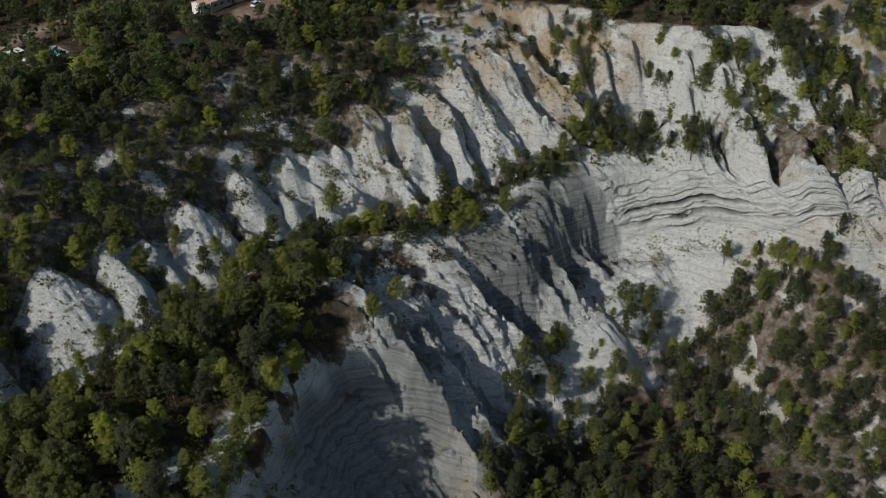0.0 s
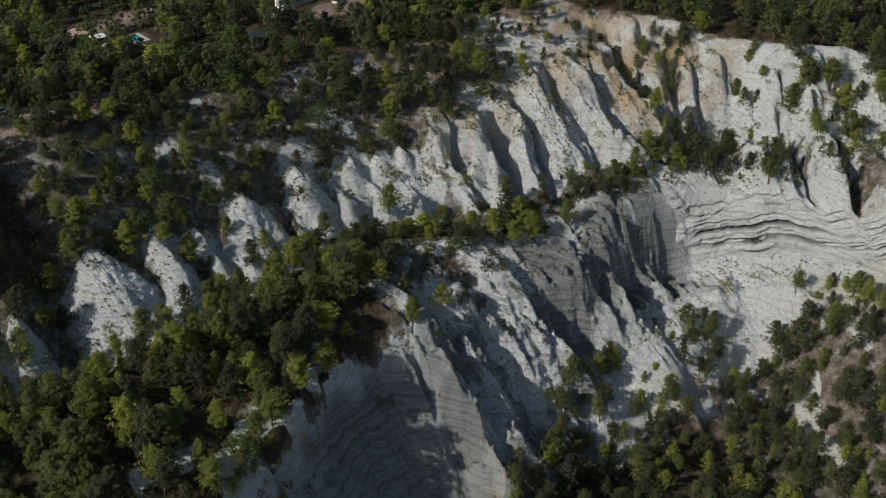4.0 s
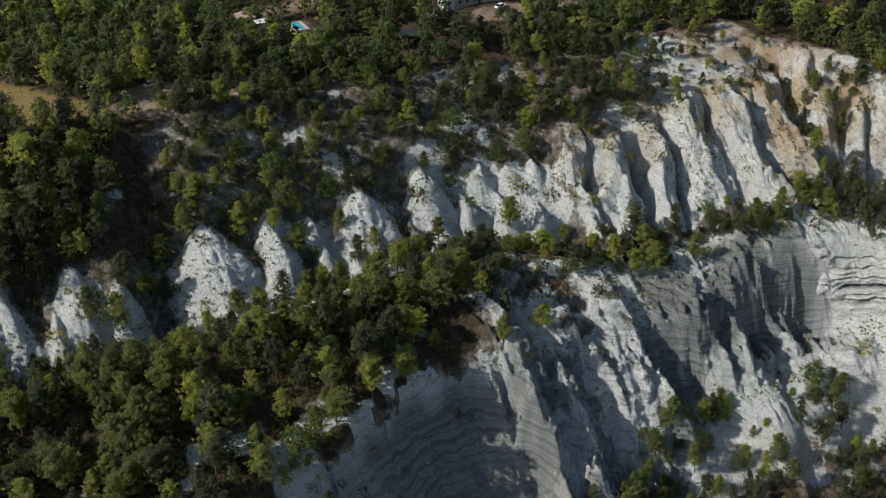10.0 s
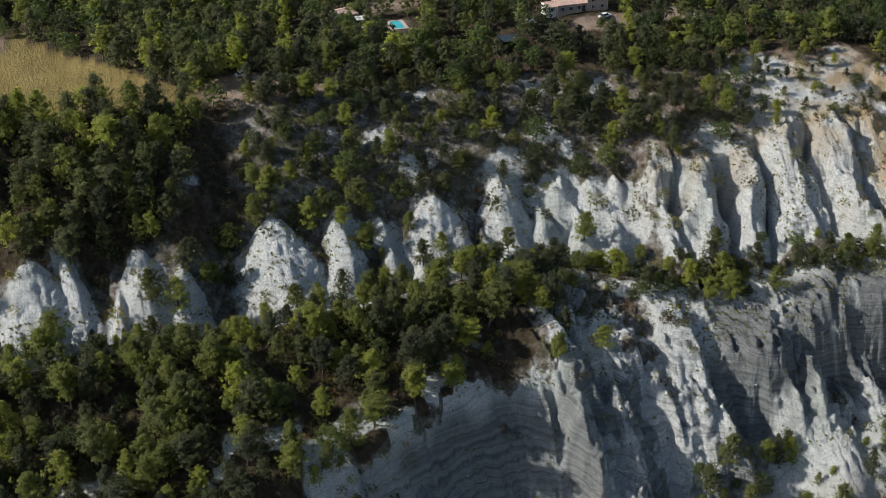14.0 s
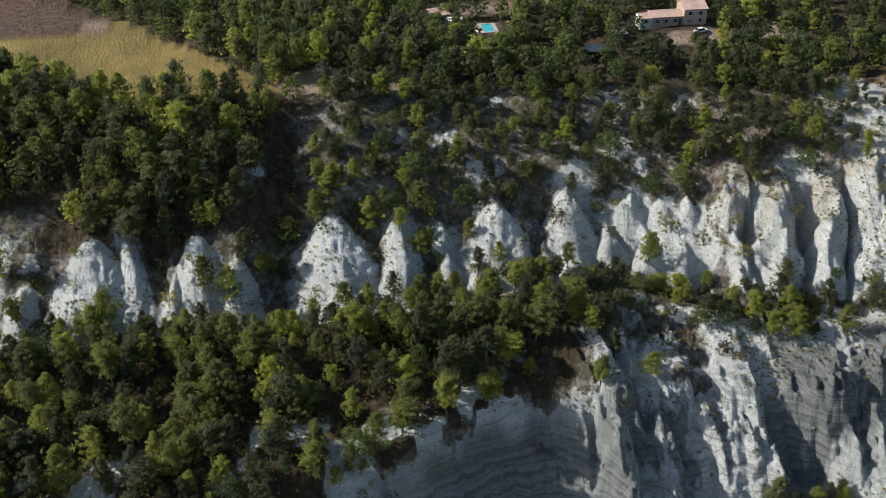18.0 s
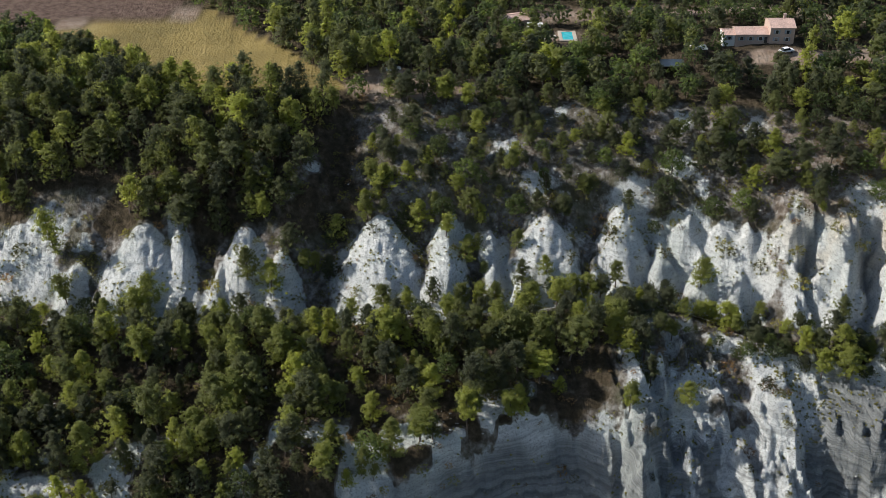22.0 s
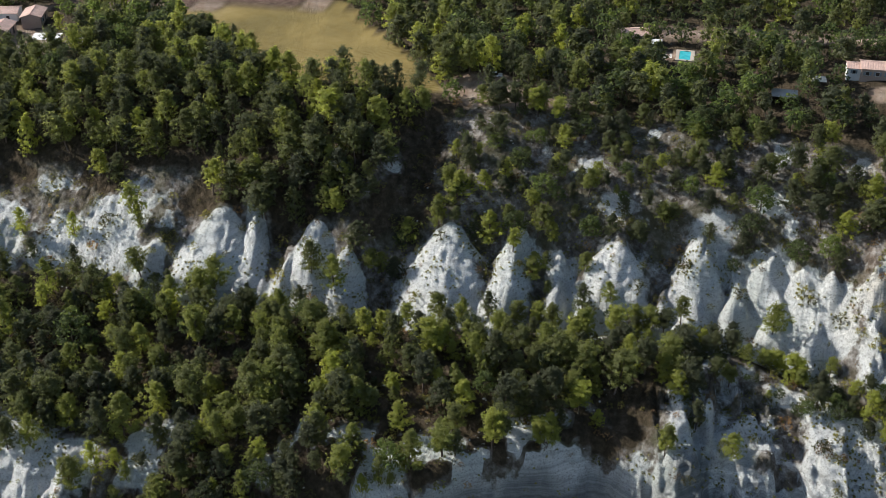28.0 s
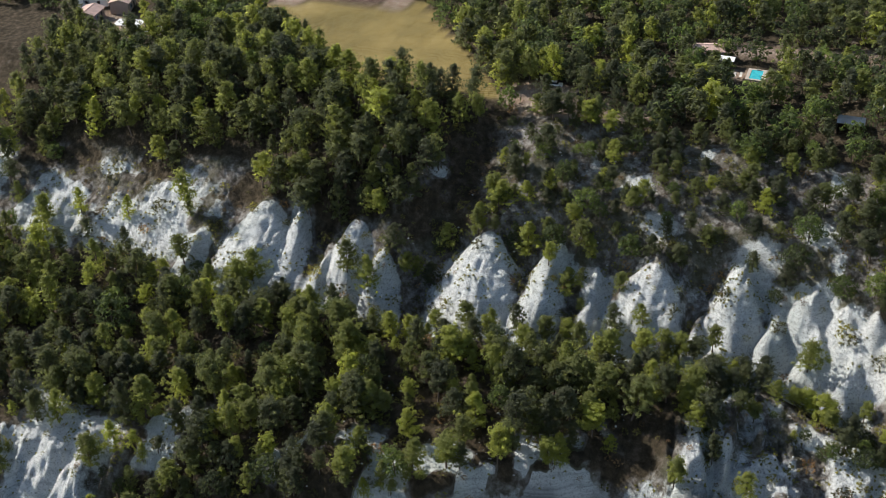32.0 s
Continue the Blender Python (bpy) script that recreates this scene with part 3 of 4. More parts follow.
    return tagged(new("rock_wall", me), "sunlit pale marl wall with thick beds and shade painted into its recesses", "cliff", kind="structure")


# ---- trees ----
def link_mesh(name, co, tris, mats, mat_index=None):
    me = bpy.data.meshes.new(name)
    me.vertices.add(len(co))
    me.vertices.foreach_set("co", np.ascontiguousarray(co, dtype=np.float32).ravel())
    me.loops.add(tris.size)
    me.loops.foreach_set("vertex_index", np.ascontiguousarray(tris, dtype=np.int32).ravel())
    me.polygons.add(len(tris))
    me.polygons.foreach_set("loop_start", np.arange(0, tris.size, 3))
    if mat_index is not None:
        me.polygons.foreach_set("material_index", mat_index)
    me.update(calc_edges=True)
    for m in mats:
        me.materials.append(m)
    return me


def unit(v):
    return v / np.maximum(np.linalg.norm(v, axis=-1, keepdims=True), 1e-9)


def blades(rng, centre, radius, count, length, width, up=0.35, flat=0.75):
    """Loose triangular sprays of leaves round the given clump centres, mostly facing out and up."""
    n = len(centre) * count
    c = np.repeat(centre, count, 0)
    r = np.repeat(radius, count, 0)[:, None]
    out = unit(rng.normal(size=(n, 3)) + (0, 0, 0.35))
    p = c + out * r * (0.25 + 1.0 * rng.random((n, 1))) * (1, 1, flat)
    nrm = unit(0.65 * out + (0, 0, up) + 0.4 * rng.normal(size=(n, 3)))
    t = unit(np.cross(nrm, rng.normal(size=(n, 3))))
    b = np.cross(nrm, t)
    k = 0.65 + 0.7 * rng.random((n, 1))
    v = np.stack([p + t * length * k, p - t * length * 0.5 * k + b * width * k, p - t * length * 0.5 * k - b * width * k], 1)
    return v.reshape(-1, 3), np.repeat(np.repeat(rng.random(len(centre)), count) * 0.7 + 0.3 * rng.random(n), 3)


def crown_of(kind, seed, clumps, count, coarse=1.0):
    """Leaves of a tree one metre tall, as loose triangles."""
    rng = np.random.default_rng(seed)
    k = np.arange(clumps)
    f = (k + rng.random(clumps)) / clumps
    lean = rng.normal(size=2) * 0.03
    if kind == "oak":
        z = 0.25 + 0.68 * f
        env = 0.36 * np.sqrt(np.clip(1 - ((f - 0.42) / 0.62) ** 2, 0, 1))
        size = 0.09 + 0.05 * rng.random(clumps)
    else:
        z = 0.1 + 0.7 * f
        env = 0.6 * np.sqrt(np.clip(1 - ((f - 0.2) / 0.85) ** 2, 0, 1))
        size = 0.15 + 0.1 * rng.random(clumps)
    ang = k * 2.39996 + rng.random(clumps) * 0.9
    bulge = 1 + 0.38 * np.sin(ang * 2 + seed) * rng.random() + 0.25 * np.sin(z * 23 + seed)
    rad = env * bulge * (0.45 + 0.65 * np.sqrt(rng.random(clumps)))
    c = np.stack([np.cos(ang) * rad + lean[0] * z * 3, np.sin(ang) * rad + lean[1] * z * 3, z + 0.03 * rng.normal(size=clumps)], -1)
    ln = {"oak": 0.06, "shrub": 0.13}[kind] * coarse
    return blades(rng, c, size, count, ln, ln * 0.34, 0.45, 0.75), c, lean


def pine_crown(seed, branches, along, count, coarse=1.0):
    """Leaves of a ragged pine one metre tall: rising branches that carry upright tufts of needles."""
    rng = np.random.default_rng(seed)
    form = seed % 3
    lo = (0.05, 0.12, 0.3)[form] + 0.06 * rng.random()
    reach = (0.33, 0.33, 0.29)[form] * (0.9 + 0.2 * rng.random())
    shape = ([1.0, 0.98, 0.7, 0.36, 0.03], [0.95, 1.0, 0.8, 0.45, 0.05], [0.75, 1.0, 0.92, 0.6, 0.1])[form]
    lean = rng.normal(size=2) * 0.03
    k = np.arange(branches)
    f = (k + rng.random(branches)) / branches
    ang = k * 2.39996 + rng.normal(size=branches) * 0.35
    z0 = lo - 0.03 + (0.9 - lo) * f
    arm = reach * np.interp(f, [0, 0.2, 0.5, 0.8, 1], shape) * (0.7 + 0.45 * rng.random(branches)) * (1 + 0.18 * np.sin(ang + seed))
    rise = 0.12 + 0.8 * f + 0.12 * rng.normal(size=branches)
    q = np.linspace(0.3, 1.0, along)[None, :]
    r = arm[:, None] * q
    side = 0.4 * r * rng.normal(size=r.shape)
    c = np.stack([np.cos(ang)[:, None] * r - np.sin(ang)[:, None] * side, np.sin(ang)[:, None] * r + np.cos(ang)[:, None] * side, z0[:, None] + rise[:, None] * r * (0.6 + 0.6 * q) + 0.02 * rng.normal(size=r.shape)], -1).reshape(-1, 3)
    c[:, :2] += lean * 3 * c[:, 2:3]
    way = np.repeat(np.stack([np.cos(ang), np.sin(ang), 0.6 + 0.9 * f], -1), along, 0)
    size = (0.034 + 0.034 * rng.random(len(c))) * (0.8 + 0.25 * coarse)
    n = len(c) * count
    p = np.repeat(c, count, 0) + unit(rng.normal(size=(n, 3))) * (np.repeat(size, count) * (0.2 + 1.0 * rng.random(n)))[:, None] * (1, 1, 0.8)
    axis_ = np.concatenate([lean * 3 * p[:, 2:3], np.full((n, 1), lo + 0.3 * (1 - lo))], 1)
    face = unit(0.8 * unit((p - axis_) * (1, 1, 0.6)) + (0, 0, 0.55) + 0.5 * rng.normal(size=(n, 3)))
    t = unit(np.repeat(way, count, 0)) + 0.5 * rng.normal(size=(n, 3))
    t = unit(t - face * np.sum(t * face, 1, keepdims=True))
    b = np.cross(face, t)
    ln = 0.05 * coarse * (0.6 + 0.8 * rng.random((n, 1)))
    v = np.stack([p + t * ln * 1.15, p - t * ln * 0.5 + b * ln * 0.27, p - t * ln * 0.5 - b * ln * 0.27], 1)
    tone = np.repeat(np.repeat(rng.random(branches), along) * 0.25 + 0.25 * rng.random(len(c)) + 0.25 * np.tile(q[0], branches), count) + 0.25 * rng.random(n)
    return (v.reshape(-1, 3), np.repeat(tone, 3)), c, lean


def tube(rng, a, b, r0, r1, sides=5):
    a, b = np.array(a, float), np.array(b, float)
    w = unit(b - a)
    u = unit(np.cross(w, (0.3, 0.9, 0.2)))
    v = np.cross(w, u)
    ang = np.arange(sides) * 2 * np.pi / sides
    ring = np.cos(ang)[:, None] * u + np.sin(ang)[:, None] * v
    co = np.concatenate([a + ring * r0, b + ring * r1])
    i = np.arange(sides)
    j = (i + 1) % sides
    tris = np.concatenate([np.stack([i, j, j + sides], 1), np.stack([i, j + sides, i + sides], 1)])
    return co, tris


def trunk_of(kind, seed, centres, lean):
    """A tapered trunk with limbs that reach into the crown."""
    rng = np.random.default_rng(seed + 500)
    top = 0.9 if kind == "pine" else 0.55
    parts, n = [], 0
    mid = (lean[0] * 0.4 * 3 + 0.015, lean[1] * 0.4 * 3, 0.42)
    ends = [((0, 0, -0.04), mid, 0.022, 0.015), (mid, (lean[0] * top * 3, lean[1] * top * 3, top), 0.015, 0.004)]
    for c in centres[:: max(1, len(centres) // (9 if kind == "pine" else 6))]:
        z = max(0.14, c[2] - 0.12)
        ends.append(((lean[0] * z * 3, lean[1] * z * 3, z), c, 0.007, 0.002))
    co, tr = [], []
    for a, b, r0, r1 in ends:
        v, t = tube(rng, a, b, r0, r1)
        co.append(v)
        tr.append(t + n)
        n += len(v)
    return np.concatenate(co), np.concatenate(tr)


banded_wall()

MODELS, MIDDLE = {}, []
for kind, variants, clumps, count in (("pine", 12, 34, 17), ("oak", 4, 60, 15), ("shrub", 5, 14, 11)):
    MODELS[kind] = []
    for v in range(variants):
        if kind == "pine":
            leaf, centres, lean = pine_crown(v * 7 + 3, clumps, 6, count, 0.7)
            far, _, _ = pine_crown(v * 7 + 3, clumps * 3 // 5, 4, count // 2, 1.5)
            MIDDLE.append(pine_crown(v * 7 + 3, clumps, 5, count // 2, 0.95)[0])
        else:
            leaf, centres, lean = crown_of(kind, v * 7 + 3, clumps, count)
            far, _, _ = crown_of(kind, v * 7 + 3, clumps * 5 // 9, count * 5 // 9, 1.75)
        MODELS[kind].append((leaf, far, *trunk_of(kind, v, centres, lean)))

MODELS["dry"], MODELS["bright"] = MODELS["shrub"], MODELS["pine"]
MESHES = {}
for kind, models in MODELS.items():
    for v, (leaf, far, tco, ttr) in enumerate(models):
        leaf, tone = leaf
        crown = link_mesh("crown", leaf, np.arange(len(leaf)).reshape(-1, 3), [LEAF[kind]])
        crown.attributes.new("spray", "FLOAT", "POINT").data.foreach_set("value", tone.astype(np.float32))
        trunk = link_mesh("trunk", tco, ttr, [BARK])
        MESHES[kind, v] = (crown, trunk)

def plant(kind, v, name, x, y, z, tall, wide, turn, label, group):
    """One tree or shrub as a thing, with a trunk and a crown."""
    m = Matrix.LocRotScale((x, y, z), Euler((0, 0, turn)), (tall * wide, tall * wide, tall))
    ob = new(name)
    ob.matrix_basis = m
    crown, trunk = MESHES[kind, v]
    for part_name, me in (("trunk", trunk), ("crown", crown)):
        o = new(part_name, me)
        o.parent = ob
    return tagged(ob, label, "shrub" if kind in ("shrub", "dry") else "tree", group)


KINDS = ("pine", "bright", "oak", "shrub", "dry")


def join_trees(name, rows, label, far):
    """Woods that nobody would count, as one mesh. Rows: kind, variant, x, y, z, height, width, turn."""
    co, tri, mat, tone, spray, n = [], [], [], [], [], 0
    kinds = [*(WOOD_LEAF[k] for k in KINDS), BARK]
    rng = np.random.default_rng(len(rows))
    for kind, v, x, y, z, tall, wide, turn in rows:
        leaf, thin, tco, ttr = MODELS[kind][v]
        leaf, shade = thin if far else MIDDLE[v] if kind in ("pine", "bright") else leaf
        tone.append(np.full(len(leaf), rng.random()))
        spray.append(shade)
        c, s = math.cos(turn), math.sin(turn)
        rot = np.array([[c * wide, -s * wide, 0], [s * wide, c * wide, 0], [0, 0, 1]]) * tall
        co.append(leaf @ rot.T + (x, y, z))
        t = np.arange(len(leaf)).reshape(-1, 3)
        tri.append(t + n)
        mat.append(np.full(len(t), KINDS.index(kind), np.int32))
        n += len(leaf)
        if kind not in ("shrub", "dry"):
            ttr2, tco2 = (ttr[:20], tco[:20]) if far else (ttr, tco)
            co.append(tco2 @ rot.T + (x, y, z))
            tri.append(ttr2 + n)
            mat.append(np.full(len(ttr2), len(KINDS), np.int32))
            n += len(tco2)
            tone.append(np.zeros(len(tco2)))
            spray.append(np.zeros(len(tco2)))
    me = link_mesh(name, np.concatenate(co), np.concatenate(tri), kinds, np.concatenate(mat))
    for key, parts in (("tone", tone), ("spray", spray)):
        me.attributes.new(key, "FLOAT", "POINT").data.foreach_set("value", np.concatenate(parts).astype(np.float32))
    return tagged(new(name, me), label, "trees", kind="stuff")


def scatter(seed, s0, s1, d0, d1, gap, keep):
    """Jittered places in a stretch of the plan, kept by chance keep(s, d)."""
    rng = np.random.default_rng(seed)
    S, D = np.meshgrid(np.arange(s0, s1, gap), np.arange(d0, d1, gap), indexing="ij")
    S = S + rng.uniform(-0.48, 0.48, S.shape) * gap
    D = D + rng.uniform(-0.48, 0.48, S.shape) * gap
    S, D = S.ravel(), D.ravel()
    ok = rng.random(len(S)) < keep(S, D)
    return S[ok], D[ok], rng


def built(s, d):
    """Places kept free of trees: houses, pool and yards."""
    free = np.zeros_like(s)
    for cs, cd, rs, rd in YARDS:
        free = np.maximum(free, ((s - cs) / rs) ** 2 + ((d - cd) / rd) ** 2 < 1)
    return free


YARDS = [(105, -60, 15, 7), (111, -51, 10, 6), (98, -50, 6, 4), (52, -75, 9, 6), (56, -66, 6, 6), (80, -46, 5, 4), (-152, -72, 16, 10), (-134, -58, 11, 10), (5, -46, 12, 7), (13, -40, 10, 5), (26, -45, 8, 4)]


def land(s, d):
    rows = lines_at(s)
    return [rows[k][0] for k in (2, 3, 4, 5, 6, 7)]


def bench_keep(s, d):
    rim, brow, foot, edge, toe, floor_ = land(s, d)
    n = fbm(s / 11, d / 11, 3, 91)
    keep = (d > foot - 2.5) & (d < edge - 1.0) & (s < 66 + 6 * n + 12 * (d < 30))
    thin = 1 - 0.5 * step(0.02, 0.14, fbm(s / 9, d / 9, 4, 71)) * step(-12, -8, d - edge) - 0.8 * np.exp(-(((s - 53) / 10) ** 2 + ((d - 42) / 6) ** 2)) - 0.7 * np.exp(-(((s - 2) / 10) ** 2 + ((d - 50) / 5) ** 2))
    return keep * np.clip(0.92 * thin + 0.3 * n, 0, 1)


def upper_left_keep(s, d):
    rim, brow, foot, edge, toe, floor_ = land(s, d)
    stub, plough, track = field_masks(s, d)
    ravine = np.exp(-(((s + 12 + 0.12 * d) / 8) ** 2)) * step(-40, -30, d)
    spur = (s < -66) * (d > -10) * (d < 12) * np.clip(0.12 + 1.3 * fbm(s / 8, d / 8, 3, 89), 0, 0.6)
    return spur + (s < -9) * (d < brow - 2.5) * (d < np.where(s < -62, -13, 9)) * (d > rim - 32) * (stub + plough + track < 0.3) * (1 - built(s, d)) * np.clip(0.95 - 0.9 * ravine, 0, 1)


def upper_right_keep(s, d):
    rim, brow, foot, edge, toe, floor_ = land(s, d)
    n = fbm(s / 13, d / 13, 3, 92)
    notch = (s >= -26) * (s < 96) * (d >= brow - 3) * (d < foot) * (zones(s, d) > 0.36) * 0.3
    return notch + (s >= -4) * (s < 176) * (d < brow - 3) * (d > rim - 2) * np.clip(0.98 + 0.7 * n - 0.5 * step(138, 154, s) - 0.9 * pale_patch(s, d), 0.03, 1)


def plateau_keep(s, d):
    rim, brow, foot, edge, toe, floor_ = land(s, d)
    stub, plough, track = field_masks(s, d)
    n = fbm(s / 30, d / 30, 3, 93)
    right = np.where(s < -9, d < rim - 32, d < rim - 2)
    return right * (stub + plough < 0.3) * (track < 0.35) * (1 - built(s, d)) * np.clip(0.9 + 0.5 * n, 0, 1)


def gorge_keep(s, d):
    rim, brow, foot, edge, toe, floor_ = land(s, d)
    n = fbm(s / 15, d / 15, 3, 94)
    n3 = fbm(s / 6, d / 24, 3, 95)
    flank = (s > 128) * (d > 72) * (d > toe + 12 + 8 * n) * (d > edge + 12) * np.clip(1.15 + 3.0 * flank_stripe(s, d) + 0.6 * n, 0, 1) * (1 - 0.96 * open_scree(s, d))
    clump = ((s > 84) * (s < 121) * (d > 65 + 6 * n) * (d < 100) + (s > 86) * (s < 150) * (d >= 100))  * np.clip(0.75 + n, 0, 1)
    low = (s <= 86) * (d > toe + 4) * np.clip(0.85 + n, 0, 1)
    leftlow = (s < 6) * (d > edge - 1) * (d <= toe + 4) * np.clip(0.8 + n - 1.3 * np.exp(-(((s + 78) / 13) ** 4)) * (d < 84), 0, 1)
    upper = (s > 166) * (d > rim - 2) * (d < edge - 4) * np.clip(0.46 + 2.4 * n + 0.9 * (1 - step(18, 30, d - rim)) * step(186, 198, s), 0, 1)
    return np.clip(flank + clump + low + leftlow + upper, 0, 1)


def rows_of(s, d, rng, lo, hi, oak_share, bright_share=0.15):
    x, y = to_xy(s, d)
    z = height(s, d) - 0.1
    out = []
    for k in range(len(s)):
        kind = "oak" if rng.random() < oak_share else "bright" if rng.random() < bright_share else "pine"
        tall = rng.uniform(lo, hi) * (0.8 if kind == "oak" else 1.0)
        if rng.random() < 0.25:
            tall *= rng.uniform(0.45, 0.75)
        out.append((kind, int(rng.integers(len(MODELS[kind]))), x[k], y[k], z[k], tall, rng.uniform(0.75, 1.15), rng.uniform(0, 6.28)))
    return out


def foot_size(s, d):
    """Trees stand lower near the foot of the cliff and at the brink."""
    rows = lines_at(s)
    return 0.66 + 0.34 * step(0, 12, d - rows[4][0]) - 0.12 * step(-8, 0, d - rows[5][0])


PINE_LABEL = "green Aleppo pine with a ragged rounded crown on the wooded bench"
s, d, rng = scatter(11, -150, 70, 12, 66, 4.7, bench_keep)
rows = rows_of(s, d, rng, 7.0, 13.5, 0.06, 0.25)
rest = []
for (kind, v, x, y, z, tall, wide, turn), k, su in zip(rows, foot_size(s, d), s):
    tall *= k
    # Sunlit crowns near the cliff foot: the light is put into the leaf colour.
    if kind == "pine" and su > -15 and k < 0.9 and rng.random() < 0.65:
        kind = "bright"
    if su < -88:
        rest.append((kind, v, x, y, z, tall, wide, turn))
    elif kind == "bright":
        plant(kind, v, "pine_tree", x, y, z, tall, wide, turn, "bright yellow-green Aleppo pine on the wooded bench", "pines on the bench")
    elif kind == "pine":
        plant(kind, v, "pine_tree", x, y, z, tall, wide, turn, PINE_LABEL, "pines on the bench")
    else:
        plant(kind, v, "oak_tree", x, y, z, tall, wide, turn, "dark green downy oak among the bench pines", "oaks on the bench")
join_trees("bench_wood", rest, "close pine wood at the far end of the bench", False)
s, d, rng = scatter(12, -150, -5, -75, 13, 4.2, upper_left_keep)
join_trees("pine_wood", rows_of(s, d, rng, 8.0, 12.5, 0.05), "dense dark pine wood on the slope above the cones", False)
s, d, rng = scatter(13, -27, 178, -46, 20, 4.2, upper_right_keep)
rows = rows_of(s, d, rng, 4.5, 9.0, 0.22, 0.12)
for (kind, v, x, y, z, tall, wide, turn), su in zip(rows, s):
    tall *= 1 - 0.45 * float(step(128, 146, su))
    plant(kind, v, "young_pine" if kind != "oak" else "scrub_oak", x, y, z, tall, wide * 1.1, turn, "small bushy pine on the stony upper slope" if kind != "oak" else "low dark scrub oak on the stony upper slope", "young pines above the cliff" if kind != "oak" else "scrub oaks above the cliff")
s, d, rng = scatter(14, -260, 290, -300, 62, 5.4, plateau_keep)
join_trees("plateau_wood", rows_of(s, d, rng, 7.0, 11.5, 0.4), "mixed pine and oak wood on the plateau", True)
s, d, rng = scatter(15, -150, 290, 15, 200, 3.9, gorge_keep)
join_trees("ravine_wood", rows_of(s, d, rng, 5.0, 9.5, 0.1), "scattered pines on the ravine flank", False)


# ---- single trees that stand out on the bare ground: (s, d, height) ----
LONE_PINES = [(-24.2, 11.8, 14.2), (-53.6, 16.4, 11.3), (23.1, -5.7, 10.8), (23.3, 3.3, 9), (1.9, -9.9, 10), (-14.2, 4.1, 7.4), (60.2, 31.3, 9.7), (58.2, 25.9, 6.3), (93.6, 18.9, 6.3), (80.5, 12.1, 10), (71.5, 26.4, 7.2), (58.9, 48.8, 7.5), (73, 43.3, 7.7), (114.2, 31.1, 7.4), (-36.7, 27.5, 10.1), (-19, 32.9, 11.5), (-46.7, -5.1, 9.2), (-26.8, -3.9, 9.1), (-20.3, 32.9, 7.6), (7, 27, 9.3), (36, 22.4, 11), (29.2, 32.7, 11.5), (37.9, 37.2, 12.2), (12.4, 56.2, 13.7), (-11.5, 48.7, 11.7), (-42.6, 61.8, 10.2)]
LONE_PINES += [(-58.9, 41.1, 9.2), (176.5, 41, 9.7), (177.5, 49.7, 14.1), (173, 47.5, 10), (201.4, 65.7, 17.5), (202.3, 70.2, 14.4), (198.3, 61.4, 12.3), (197.4, 78.3, 14.1), (193, 59.2, 10.2), (205.6, 93.9, 16.1), (209.5, 87.2, 12.2), (155, 41.9, 13.7), (148.3, 39.8, 11.6), (142.7, 38.2, 9.6), (43, 8.6, 6.9), (18.3, 1.5, 7.8), (11.1, -4.6, 11.2), (-17, 6, 8.1), (-30.2, 10.6, 12.9), (-55.9, 18.8, 12.3), (-50.7, -8.3, 9.4), (-30.2, -8.1, 10.8), (-48, 69.6, 10.6), (-43.2, 67.4, 9), (-68.9, 69.9, 10.9)]
LONE_SHRUBS = [(12.7, 5.4, 4.5), (49, 5.8, 5.7), (59, 0.2, 6.4), (72.6, 4.5, 5.3), (88.2, 5.2, 5.1), (103, 11.2, 4.3), (112.1, 9.9, 5), (91.7, 39.8, 8.7), (103.4, 29.8, 6.5), (-69.8, 4.9, 5), (-40.7, -0.3, 5), (-38.7, 12.2, 8.8), (-43.4, 17.1, 6.4), (67.7, 58.6, 3.3), (62.6, 60.1, 3), (173.1, 12.8, 7), (140.3, 17, 5.8), (138.7, 13.8, 5), (186.1, 44.6, 6.5), (190.9, 44.7, 5.3), (186.9, 26.9, 7), (172.6, 19.1, 12.3), (175, 56.6, 7.9), (177.2, 66.2, 11.9), (176.6, 72.4, 7.9), (184.8, 78.2, 12.9)]
LONE_SHRUBS += [(194.4, 87.5, 8.9), (155.6, 47.1, 7.8), (147.1, 44.5, 7.7), (154.4, 72.4, 7), (168, 70.9, 5.2), (131.2, 60.5, 7.6), (146, 61.1, 13.6), (117.5, 11.5, 5.6), (124.9, 15.8, 4.9), (103.1, 18.2, 6.2), (87.2, 4, 6.2), (95.3, 9.3, 5.1), (40.3, 18.8, 6), (0.3, 0.4, 4.8), (44.7, -8.7, 5.7), (53.4, -9.3, 6.3), (-87.2, 2.7, 7.1), (-68.7, 4.9, 5.1)]

rng = np.random.default_rng(31)
for s, d, tall in LONE_PINES:
    tall = min(tall * 0.9, 10)
    x, y = to_xy(s, d)
    plant("bright", int(rng.integers(len(MODELS["pine"]))), "lone_pine", x, y, float(height(s, d)) - 0.15, tall, rng.uniform(0.95, 1.25), rng.uniform(0, 6.28), "bright green pine standing alone on pale marl", "lone pines on the marl")
for s, d, tall in LONE_SHRUBS:
    tall = min(tall * 0.55, 3.6)
    x, y = to_xy(s, d)
    plant("shrub", int(rng.integers(len(MODELS["shrub"]))), "shrub", x, y, float(height(s, d)) - 0.15, tall, rng.uniform(0.8, 1.1), rng.uniform(0, 6.28), "yellow-green bush rooted in bare pale marl", "bushes on the marl")

for s, d, tall in ((69, 83, 4.0), (92, 40, 2.6), (84, 33, 2.4), (130, 84, 2.6)):
    x, y = to_xy(s, d)
